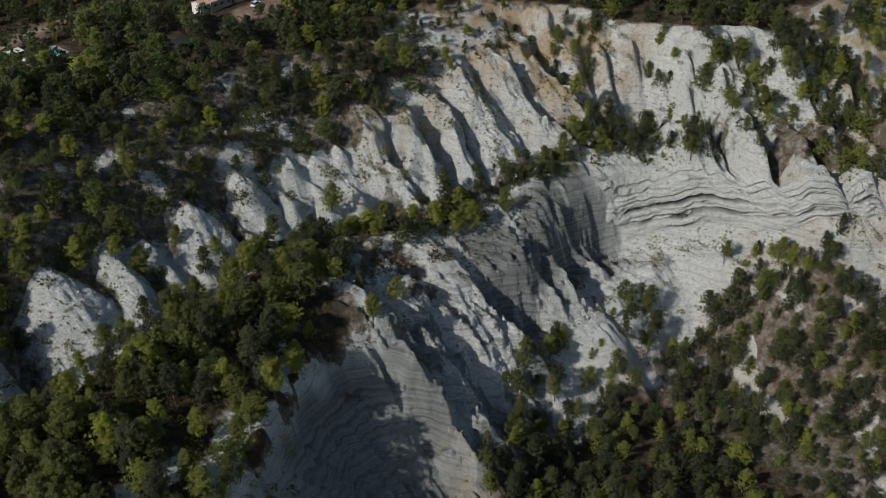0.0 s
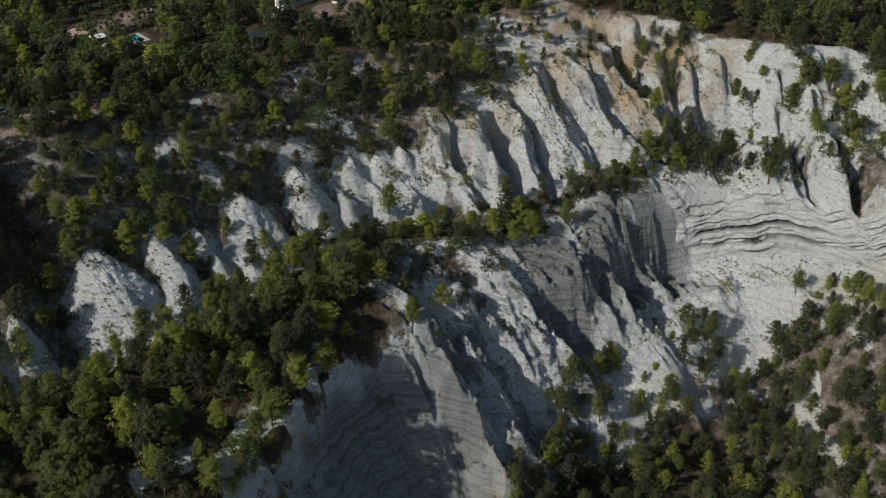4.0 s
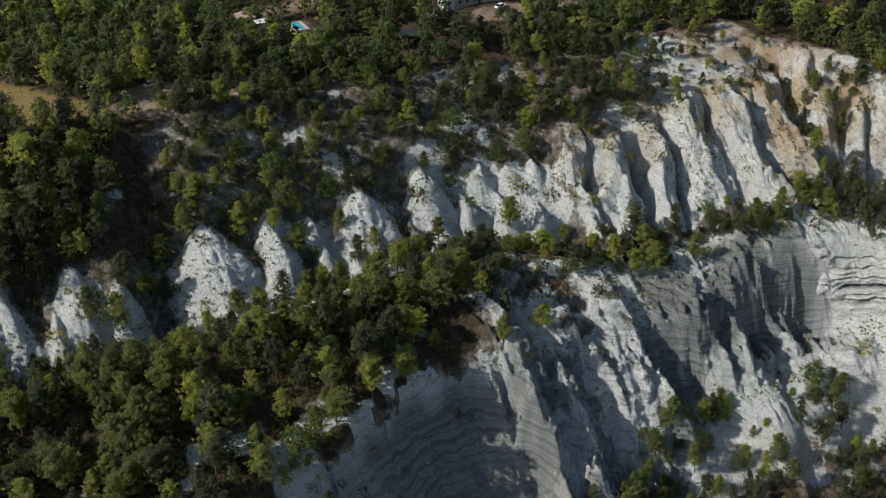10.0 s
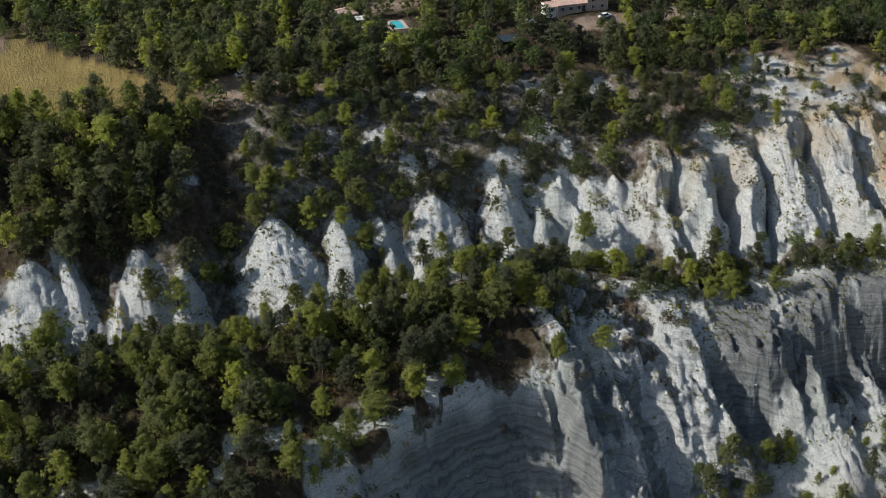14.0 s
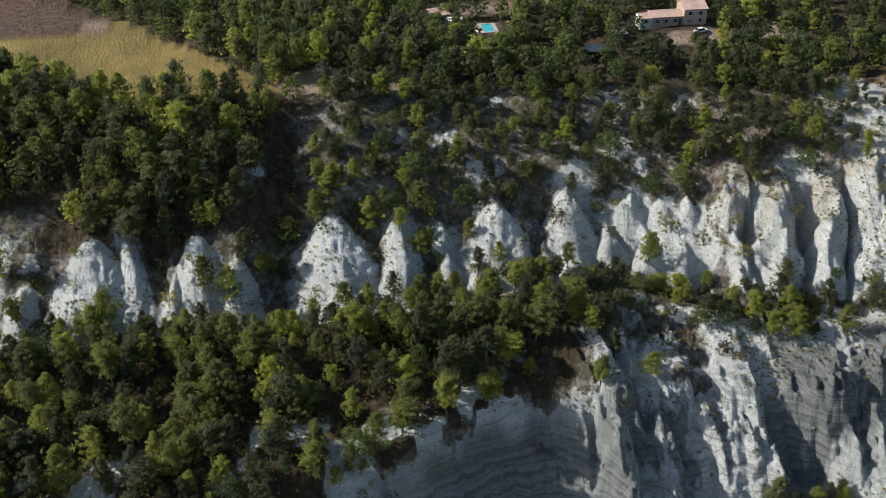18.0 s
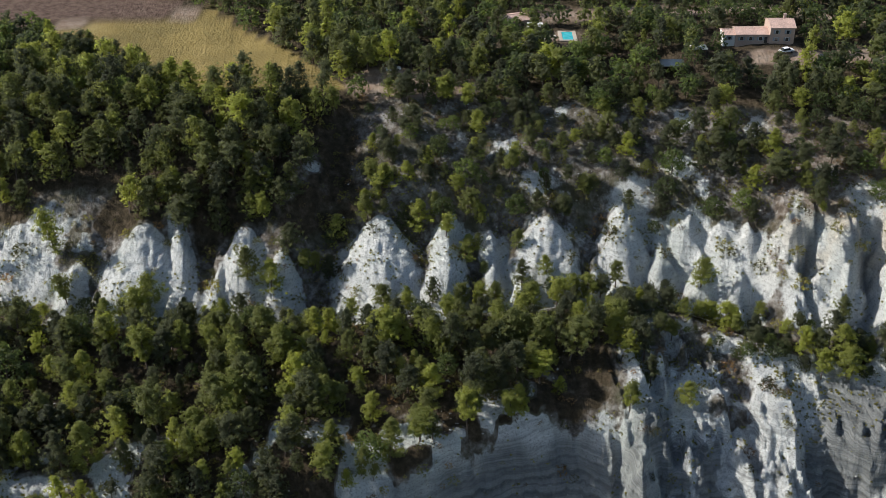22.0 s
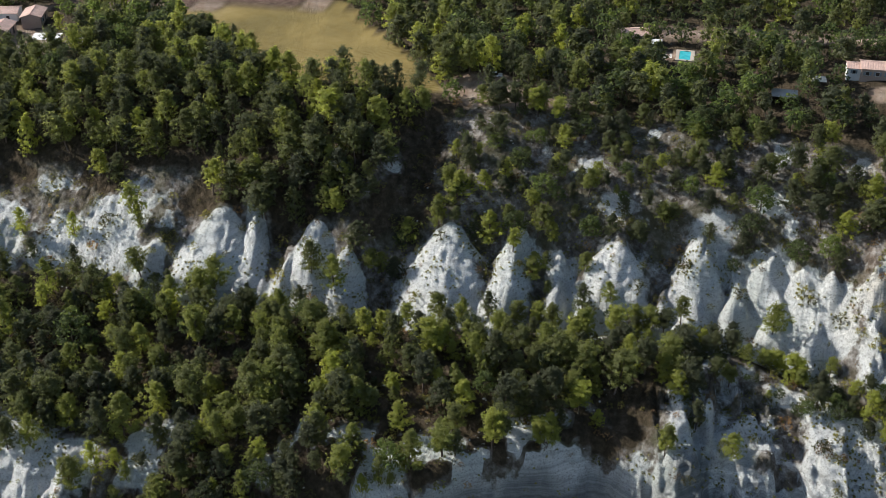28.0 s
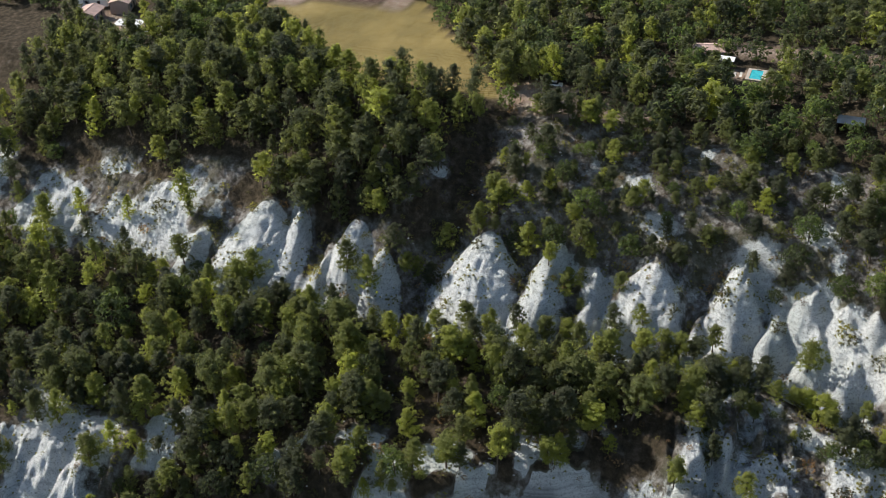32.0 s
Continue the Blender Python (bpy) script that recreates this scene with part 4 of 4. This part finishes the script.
    plant("dry", int(rng.integers(5)), "dry_bush", x, y, float(height(s, d)) - 0.15, tall, 1.1, rng.uniform(0, 6.28), "reddish-brown dry bush on the stony slope", "dry bushes on the slope")

for s, d, tall in ((-8, -49, 12), (-3, -52, 11), (3, -54, 12), (9, -53, 12), (14, -47, 11), (16, -51, 11), (20, -50, 12), (8, -38, 8), (19, -38, 8), (27, -47, 11), (38, -58, 10), (42, -54, 11), (33, -43, 9), (4, -43, 9), (23, -42, 9)):
    x, y = to_xy(s, d)
    plant("pine", int(rng.choice((1, 4, 7, 10))), "tall_pine", x, y, float(height(s, d)) - 0.15, tall, rng.uniform(0.8, 1.0), rng.uniform(0, 6.28), "tall pine with a bare trunk in a bare clearing", "pines round the clearing")


def band_keep(s, d):
    rim, brow, foot, edge, toe, floor_ = land(s, d)
    n = fbm(s / 9, d / 9, 3, 98)
    return (s > 60) * (s < 166) * (d > foot - 2) * (d < foot + 11) * np.clip(0.85 + 1.2 * n, 0, 1)


s, d, rng = scatter(16, 58, 168, 8, 56, 3.4, band_keep)
for kind, v, x, y, z, tall, wide, turn in rows_of(s, d, rng, 4.0, 9.0, 0.35, 0.12):
    if kind != "oak":
        plant(kind, v, "stunted_pine", x, y, z, tall, wide * 1.2, turn, "stunted bushy pine on the ledge under the fluted cliff", "stunted pines on the ledge")
    else:
        plant(kind, v, "evergreen_bush", x, y, z, tall * 0.8, wide * 1.2, turn, "dark olive evergreen bush on the ledge under the cliff", "bushes on the ledge")


# ---- scrub and tufts ----
def scrub_keep(s, d):
    rim, brow, foot, edge, toe, floor_ = land(s, d)
    n = fbm(s / 8, d / 8, 3, 96)
    cov = zones(s, d)
    upper = (d < brow) * (d > rim - 4) * (s > -8) * 0.75
    slope = (d > brow - 4) * (d < foot + 2) * (1 + 1.5 * (s < -64)) * (0.12 + 0.95 * (cov > 0.34))
    face = (d > foot) * (d < toe) * (s > 60) * (s < 112) * 0.3 + (d > foot) * (d < toe) * (s >= 112) * 0.06
    head = (s > 110) * (d > rim) * (d < np.where(s < 150, brow, edge)) * 0.9
    flank = (s > 125) * (d > edge + 8) * 0.85 * (1 - 0.8 * open_scree(s, d))
    bench = (d > foot) * (d < edge + 8) * (s < 50) * 0.75 + (d > foot) * (d < edge) * (s >= 50) * (s < 104) * 0.25
    ravine = (s > -34) * (s < 0) * (d > -40) * (d < 18) * 0.9
    return np.clip((upper + slope + face + head + flank + bench + ravine) * (1 + 1.6 * n), 0, 1) * (1 - 0.4 * (cov < 0.3))


def shrub_rows(s, d, rng, lo, hi):
    x, y = to_xy(s, d)
    z = height(s, d) - 0.1
    return [("dry" if rng.random() < 0.22 else "shrub", int(rng.integers(5)), x[k], y[k], z[k], lo + (hi - lo) * rng.random() ** 2, rng.uniform(0.8, 1.3), rng.uniform(0, 6.28)) for k in range(len(s))]


s, d, rng = scatter(21, -130, 230, -45, 140, 2.9, scrub_keep)
join_trees("scrub", shrub_rows(s, d, rng, 0.7, 2.2), "low olive-green scrub dotted over the stony slopes", False)


def tuft_keep(s, d):
    rim, brow, foot, edge, toe, floor_ = land(s, d)
    n = fbm(s / 7, d / 7, 3, 97)
    bare = (d > brow - 12) * (d < toe + 12) * (zones(s, d) < 0.7)
    return bare * np.clip(0.04 + 1.4 * n + 0.2 * step(150, 170, s), 0.01, 0.7) * (1 - 0.6 * (d > edge) * (s < 70))


def make_tufts():
    """Small grass tufts and stones on the bare marl, a few leaves each."""
    s, d, rng = scatter(22, -125, 225, -12, 130, 1.0, tuft_keep)
    x, y = to_xy(s, d)
    c = np.stack([x, y, height(s, d) + 0.1], -1)
    size = 0.14 + 0.42 * rng.random(len(c)) ** 2
    v, shade = blades(rng, c, size, 8, 0.36, 0.18, 0.5, 0.6)
    me = link_mesh("grass_tufts", v, np.arange(len(v)).reshape(-1, 3), [WOOD_LEAF["shrub"]])
    for key in ("tone", "spray"):
        me.attributes.new(key, "FLOAT", "POINT").data.foreach_set("value", (0.45 + shade * 0.5).astype(np.float32))
    tagged(new("grass_tufts", me), "dark grass tufts speckling the bare pale marl", "grass", kind="stuff")


make_tufts()


def make_stones():
    """Loose pale stones on the screes and at the foot of the faces."""
    def keep(s, d):
        rim, brow, foot, edge, toe, floor_ = land(s, d)
        n = fbm(s / 6, d / 6, 3, 99)
        return np.clip(0.05 + 1.1 * n, 0, 0.6) * (d > rim) * (d < toe + 14) * ((s > -8) | (d > brow))
    s, d, rng = scatter(23, -110, 215, -36, 120, 1.6, keep)
    x, y = to_xy(s, d)
    c = np.stack([x, y, height(s, d) + 0.02], -1)
    n = len(c)
    shape = np.array([(1, 0, 0), (0, 1, 0), (-1, 0, 0), (0, -1, 0), (0, 0, 0.8), (0, 0, -0.6)], float)
    size = 0.1 + 0.35 * rng.random((n, 1, 1)) ** 3
    turn = rng.random(n) * 6.28
    co, si = np.cos(turn)[:, None], np.sin(turn)[:, None]
    v = shape[None] * (1 + 0.35 * rng.normal(size=(n, 6, 3))) * size
    v = np.stack([v[..., 0] * co - v[..., 1] * si, v[..., 0] * si + v[..., 1] * co, v[..., 2]], -1) + c[:, None]
    f = np.array([(0, 1, 4), (1, 2, 4), (2, 3, 4), (3, 0, 4), (1, 0, 5), (2, 1, 5), (3, 2, 5), (0, 3, 5)])
    tris = (f[None] + 6 * np.arange(n)[:, None, None]).reshape(-1, 3)
    tagged(new("loose_stones", link_mesh("loose_stones", v.reshape(-1, 3), tris, [plain("scree_stone", (0.5, 0.49, 0.46), 0.95, 2.0, 0.3)])), "loose pale marl stones lying on the screes", "stones", kind="stuff")


make_stones()


# ---- houses and things on the plateau ----
def part(name, bm, mat, parent, label=""):
    me = bpy.data.meshes.new(name)
    bm.to_mesh(me)
    bm.free()
    me.materials.append(mat)
    ob = new(name, me)
    ob.parent = parent
    return tagged(ob, label)


def box(bm, x0, x1, y0, y1, z0, z1, bevel=0.0):
    r = bmesh.ops.create_cube(bm, size=1)
    bmesh.ops.scale(bm, vec=(x1 - x0, y1 - y0, z1 - z0), verts=r["verts"])
    bmesh.ops.translate(bm, vec=((x0 + x1) / 2, (y0 + y1) / 2, (z0 + z1) / 2), verts=r["verts"])
    if bevel:
        bmesh.ops.bevel(bm, geom=list({e for v in r["verts"] for e in v.link_edges}), offset=bevel, segments=1, affect="EDGES")
    return bm


def boxed(*dims, bevel=0.0):
    return box(bmesh.new(), *dims, bevel=bevel)


def cylinder(x, y, z0, z1, r0, r1=None, sides=12):
    bm = bmesh.new()
    r = bmesh.ops.create_cone(bm, cap_ends=True, segments=sides, radius1=r0, radius2=r0 if r1 is None else r1, depth=z1 - z0)
    bmesh.ops.translate(bm, vec=(x, y, (z0 + z1) / 2), verts=r["verts"])
    return bm


def on_ground(name, s, d, turn=0.0, lift=0.0):
    """An empty at the base of a thing; its x runs along the cliff when turn is 0."""
    x, y = to_xy(s, d)
    ob = new(name)
    ob.matrix_basis = Matrix.Translation((x, y, float(height(s, d)) + lift)) @ pose(0, 0, 0, 0, 0, 48.4 + turn)
    return ob


STUCCO = plain("pink_stucco", (0.42, 0.32, 0.26), 0.9, 3.0, 0.12)
WHITE = plain("white_paint", (0.78, 0.77, 0.74), 0.6, 4.0, 0.06)
TILE = plain("clay_tiles", (0.58, 0.40, 0.33), 0.85, 4.0, 0.35)
CONCRETE = plain("pale_paving", (0.46, 0.40, 0.33), 0.9, 2.0, 0.15)
STONE = plain("pale_stone", (0.50, 0.45, 0.38), 0.9, 3.0, 0.2)
DARKWOOD = plain("dark_timber", (0.06, 0.05, 0.045), 0.7, 5.0, 0.3)
SHUTTER = plain("grey_blue_shutter", (0.22, 0.27, 0.30), 0.6, 5.0, 0.15)
CARWHITE = plain("white_car_paint", (0.80, 0.80, 0.80), 0.25, 2.0, 0.03)
CARDARK = plain("dark_car_paint", (0.05, 0.055, 0.06), 0.25, 2.0, 0.1)
RUBBER = plain("tyre_rubber", (0.025, 0.025, 0.025), 0.9, 8.0, 0.2)
STEEL = plain("grey_steel", (0.35, 0.36, 0.37), 0.35, 6.0, 0.15, 1.0)
CANVAS = plain("cream_canvas", (0.74, 0.70, 0.62), 0.9, 6.0, 0.08)
glass_m, glass_nt, glass_b = material("dark_glass", 0.05, 0.8)
glass_b.inputs["Base Color"].default_value = (0.02, 0.025, 0.03, 1)
GLASS = glass_m
water_m, water_nt, water_b = material("pool_water", 0.06, 0.6)
water_nt.links.new(ramp(water_nt, noise_tex(water_nt, 0.8, 3), [(0.3, (0.03, 0.38, 0.44)), (0.7, (0.07, 0.52, 0.56))]), water_b.inputs["Base Color"])
bump(water_nt, water_b, noise_tex(water_nt, 2.5, 3), 0.15, 0.05)
WATER = water_m


def tile_rows(parent, x0, x1, y0, y1, z0, rise, name="roof_course"):
    """Courses of rounded clay tiles on one roof plane that rises from y0 to y1."""
    n = max(3, int(abs(y1 - y0) / 0.42))
    for k in range(n):
        a, b = k / n, (k + 1.12) / n
        bm = bmesh.new()
        ya, yb = y0 + (y1 - y0) * a, y0 + (y1 - y0) * min(b, 1)
        za, zb = z0 + rise * a, z0 + rise * min(b, 1)
        cols = int((x1 - x0) / 0.24)
        lo, hi = [], []
        for c in range(cols + 1):
            x = x0 + (x1 - x0) * c / cols
            h = 0.06 if c % 2 else 0.0
            lo.append(bm.verts.new((x, ya, za + h + 0.05)))
            hi.append(bm.verts.new((x, yb, zb + h + 0.02)))
        for c in range(cols):
            bm.faces.new((lo[c], lo[c + 1], hi[c + 1], hi[c]))
        base = [bm.verts.new((x, y, z)) for x, y, z in ((x0, ya, za - 0.04), (x1, ya, za - 0.04))]
        bm.faces.new((base[0], base[1], *lo[::-1]))
        part(name, bm, TILE, parent)


def window_on(house, x, y, z, w, h, face, shutters=True):
    """A window on a wall whose outside faces -y (face -1) or +y (face 1)."""
    o = 0.06 * face
    frame_ = part("window", boxed(x - w / 2 - 0.06, x + w / 2 + 0.06, y - 0.05, y + 0.05 + abs(o), z - 0.06, z + h + 0.06), WHITE, house, "white framed window")
    part("pane", boxed(x - w / 2, x + w / 2, y + o * 1.9 - 0.01, y + o * 1.9 + 0.01, z, z + h), GLASS, frame_)
    part("sill", boxed(x - w / 2 - 0.12, x + w / 2 + 0.12, y + o - 0.1, y + o + 0.1, z - 0.14, z - 0.06), STONE, frame_)
    if shutters:
        for side in (-1, 1):
            cx = x + side * (w * 0.75 + 0.08)
            part("shutter", boxed(cx - w / 4, cx + w / 4, y + o * 1.2 - 0.03, y + o * 1.2 + 0.03, z, z + h), SHUTTER, frame_)


def gable_block(house, x0, x1, y0, y1, tall, pitch, wall, tiles=True):
    """Walls with gables, and a tiled roof with its ridge along x."""
    bm = bmesh.new()
    ym, rise = (y0 + y1) / 2, (y1 - y0) / 2 * pitch
    rings = []
    for x in (x0, x1):
        rings.append([bm.verts.new((x, *p)) for p in ((y0, -1.5), (y1, -1.5), (y1, tall), (ym, tall + rise), (y0, tall))])
    bm.faces.new(rings[0])
    bm.faces.new(rings[1][::-1])
    for k in range(5):
        bm.faces.new((rings[0][k], rings[0][(k + 1) % 5], rings[1][(k + 1) % 5], rings[1][k]))
    bmesh.ops.recalc_face_normals(bm, faces=bm.faces)
    part("wall", bm, wall, house, "pinkish rendered house wall")
    roof = new("roof")
    roof.parent = house
    for ya, yb in ((y0 - 0.45, ym), (y1 + 0.45, ym)):
        drop = 0.45 * pitch
        tile_rows(roof, x0 - 0.3, x1 + 0.3, ya, yb, tall - drop + 0.05, rise + drop)
    part("ridge", boxed(x0 - 0.3, x1 + 0.3, ym - 0.13, ym + 0.13, tall + rise + 0.02, tall + rise + 0.2, bevel=0.05), TILE, roof)
    return roof


def villa(s, d, turn):
    house = tagged(on_ground("house", s, d, turn), "pinkish rendered country house with pale clay tile roofs", "house")
    house.matrix_basis = house.matrix_basis @ Matrix.Scale(0.84, 4)
    roof = gable_block(house, 1.5, 9.5, -4, 4.5, 5.6, 0.32, STUCCO)
    gable_block(house, -9.5, 1.49, -3.4, 3.4, 3.1, 0.32, STUCCO)
    gable_block(house, -13.5, -9.53, -2.6, 2.6, 2.6, 0.3, WHITE)
    window_on(house, -11.5, -2.63, 0.9, 0.9, 1.1, -1)
    part("chimney", box(boxed(6.6, 7.4, 0.9, 1.6, 6.2, 8.2), 6.5, 7.5, 0.8, 1.7, 8.2, 8.4), STUCCO, roof)
    for x, z in ((3.6, 0.9), (7.2, 0.9), (3.6, 3.4), (7.2, 3.4)):
        window_on(house, x, -4.03, z, 1.0, 1.25, -1)
    for x in (-7.6, -4.6, -1.4):
        window_on(house, x, -3.43, 0.9, 1.1, 1.2, -1)
    door = part("door", boxed(-0.1, 0.9, -3.52, -3.42, 0.0, 2.1), DARKWOOD, house, "dark timber door")
    part("handle", boxed(0.7, 0.76, -3.6, -3.52, 1.0, 1.15), STEEL, door)
    return house


def cottage(s, d, turn, w, l, tall, mat, label):
    house = tagged(on_ground("cottage", s, d, turn), label, "house")
    gable_block(house, -w / 2, w / 2, -l / 2, l / 2, tall, 0.3, mat)
    window_on(house, -w / 5, -l / 2 - 0.03, 1.0, 0.9, 1.1, -1)
    part("door", boxed(w / 5 - 0.5, w / 5 + 0.5, -l / 2 - 0.08, -l / 2 + 0.02, 0.0, 2.05), DARKWOOD, house)
    return house


def car(s, d, turn, paint, label):
    ob = tagged(on_ground("car", s, d, turn), label, "car", "parked cars")
    bm = boxed(-2.1, 2.1, -0.86, 0.86, 0.32, 0.85, bevel=0.12)
    part("body", bm, paint, ob)
    bm = boxed(-1.5, 0.95, -0.76, 0.76, 0.85, 1.42, bevel=0.05)
    for v in bm.verts:
        if v.co.z > 1.2:
            v.co.x = v.co.x * 0.72 - 0.05
            v.co.y *= 0.86
    cabin = part("cabin", bm, GLASS, ob, "dark windows")
    part("roof_panel", boxed(-1.05, 0.6, -0.62, 0.62, 1.41, 1.47, bevel=0.02), paint, cabin)
    for x in (-1.3, 1.3):
        for y in (-0.8, 0.8):
            bm = bmesh.new()
            bmesh.ops.create_cone(bm, cap_ends=True, segments=14, radius1=0.33, radius2=0.33, depth=0.22, matrix=pose(x, y, 0.33, 90))
            wheel = part("wheel", bm, RUBBER, ob)
            bm = bmesh.new()
            bmesh.ops.create_cone(bm, cap_ends=True, segments=10, radius1=0.2, radius2=0.2, depth=0.25, matrix=pose(x, y, 0.33, 90))
            part("rim", bm, STEEL, wheel)
    for y in (-0.6, 0.6):
        part("headlight", boxed(2.02, 2.12, y - 0.18, y + 0.18, 0.6, 0.74), WHITE, ob)
        part("tail_light", boxed(-2.12, -2.02, y - 0.15, y + 0.15, 0.62, 0.78), TILE, ob)
    return ob


def pool(s, d, turn):
    ob = tagged(on_ground("swimming_pool", s, d, turn, 0.25), "turquoise swimming pool with pale stone paving round it", "pool")
    ob.matrix_basis = ob.matrix_basis @ Matrix.Scale(0.78, 4)
    for dims in ((-5, 5, -3.4, -2.0), (-5, 5, 2.0, 3.2), (-5, -4, -2.0, 2.0), (4, 5, -2.0, 2.0)):
        part("paving", boxed(*dims, -0.6, 0.1, bevel=0.02), CONCRETE, ob)
    part("water", boxed(-4, 4, -2.0, 2.0, -0.5, 0.0), WATER, ob, "turquoise pool water")
    for y in (-0.28, 0.28):
        part("ladder_rail", boxed(3.9, 4.5, y - 0.025, y + 0.025, 0.1, 0.75), STEEL, ob)
    return ob


def lounger(s, d, turn):
    ob = tagged(on_ground("sun_lounger", s, d, turn, 0.36), "white sun lounger beside the pool", "lounger", "loungers by the pool")
    part("bed", boxed(-0.9, 0.3, -0.32, 0.32, 0.28, 0.34, bevel=0.02), CANVAS, ob)
    bm = boxed(0.3, 1.0, -0.32, 0.32, 0.28, 0.34)
    for v in bm.verts:
        v.co.z += max(0, v.co.x - 0.3) * 0.7
    part("backrest", bm, CANVAS, ob)
    for x in (-0.8, 0.25):
        for y in (-0.28, 0.28):
            part("leg", boxed(x - 0.02, x + 0.02, y - 0.02, y + 0.02, 0, 0.28), STEEL, ob)


def pergola(s, d, turn, roof_mat, w, l, tall, label):
    ob = tagged(on_ground("garden_shelter", s, d, turn), label, "shelter", "garden shelters")
    for x in (-w / 2, w / 2):
        for y in (-l / 2, l / 2):
            part("post", boxed(x - 0.08, x + 0.08, y - 0.08, y + 0.08, -0.6, tall), DARKWOOD, ob)
    roof = part("roof", boxed(-w / 2 - 0.3, w / 2 + 0.3, -l / 2 - 0.3, l / 2 + 0.3, tall, tall + 0.12, bevel=0.03), roof_mat, ob)
    for k in range(5):
        x = -w / 2 + w * k / 4
        part("rafter", boxed(x - 0.04, x + 0.04, -l / 2 - 0.3, l / 2 + 0.3, tall - 0.14, tall), DARKWOOD, roof)


def shed(s, d, turn):
    ob = tagged(on_ground("open_shed", s, d, turn), "dark open-fronted timber shed under the pines", "shed")
    part("back_wall", boxed(-3, 3, 1.8, 1.95, -0.6, 2.3), DARKWOOD, ob)
    for x in (-3, 3):
        part("side_wall", boxed(x - 0.07, x + 0.07, -1.8, 1.8, -0.6, 2.3), DARKWOOD, ob)
    bm = boxed(-3.3, 3.3, -2.3, 2.2, 2.3, 2.42)
    for v in bm.verts:
        v.co.z += 0.12 * (2.2 - v.co.y) * -0.5 + 0.3
    part("roof", bm, STEEL, ob, "grey sheet roof")


def parasol(s, d):
    ob = tagged(on_ground("parasol", s, d, 0, 0.3), "cream square parasol beside the pool", "parasol")
    part("pole", cylinder(0, 0, 0, 2.5, 0.03), STEEL, ob)
    bm = bmesh.new()
    bmesh.ops.create_cone(bm, cap_ends=False, segments=8, radius1=1.7, radius2=0.05, depth=0.6, matrix=Matrix.Translation((0, 0, 2.4)))
    part("canopy", bm, CANVAS, ob)
    part("base", cylinder(0, 0, 0, 0.08, 0.35), CONCRETE, ob)


def low_wall(s, d, turn, length):
    ob = tagged(on_ground("garden_wall", s, d, turn), "low pale dry-stone garden wall", "wall", "garden walls")
    rng = random.Random(int(s * 7 + d))
    x = -length / 2
    while x < length / 2:
        w = rng.uniform(0.5, 1.0)
        for k in range(3):
            part("stone", boxed(x, x + w - 0.03, -0.22 - rng.random() * 0.05, 0.22, k * 0.32 - 0.3, k * 0.32 + 0.01, bevel=0.04), STONE, ob)
        x += w


villa(107, -60, 0)
low_wall(118, -45, 4, 12)
car(112, -52, 20, CARWHITE, "white hatchback parked on the gravel by the house")
car(121, -49, 75, CARDARK, "dark grey car parked on the gravel by the house")
pool(54, -73, 90)
for k in range(3):
    lounger(47 + 1.6 * k, -70.2, 90)
parasol(44.5, -72.5)
pergola(45, -79, 0, WHITE, 4, 3, 2.4, "white-roofed garden shelter beside the pool")
pergola(88, -53, 0, CANVAS, 4, 3, 2.5, "cream-roofed pergola in the trees by the house")
shed(80, -47, 0)
cottage(39, -84, 20, 8, 6, 3, STUCCO, "small tiled cottage half hidden in the pines")
cottage(-157, -77, 15, 10, 6, 3.0, WHITE, "white house with a pale roof among the trees")
cottage(-151, -65, 100, 8, 6, 2.8, STUCCO, "low pink house with a clay tile roof")
cottage(-146, -76, 105, 8, 6, 3.2, STUCCO, "low brown-roofed house beside the white house")
pergola(-123, -58, 25, WHITE, 5, 4, 2.4, "white flat-roofed shelter beside the low houses")
pergola(-134, -61, 10, WHITE, 8, 5, 2.4, "white flat-roofed carport beside the trees")
car(-139, -57, 20, CARWHITE, "white car parked near the low houses")
car(4, -52, 10, CARWHITE, "white car parked under the tall pines")
car(13, -49, -10, CARDARK, "dark car parked under the tall pines")
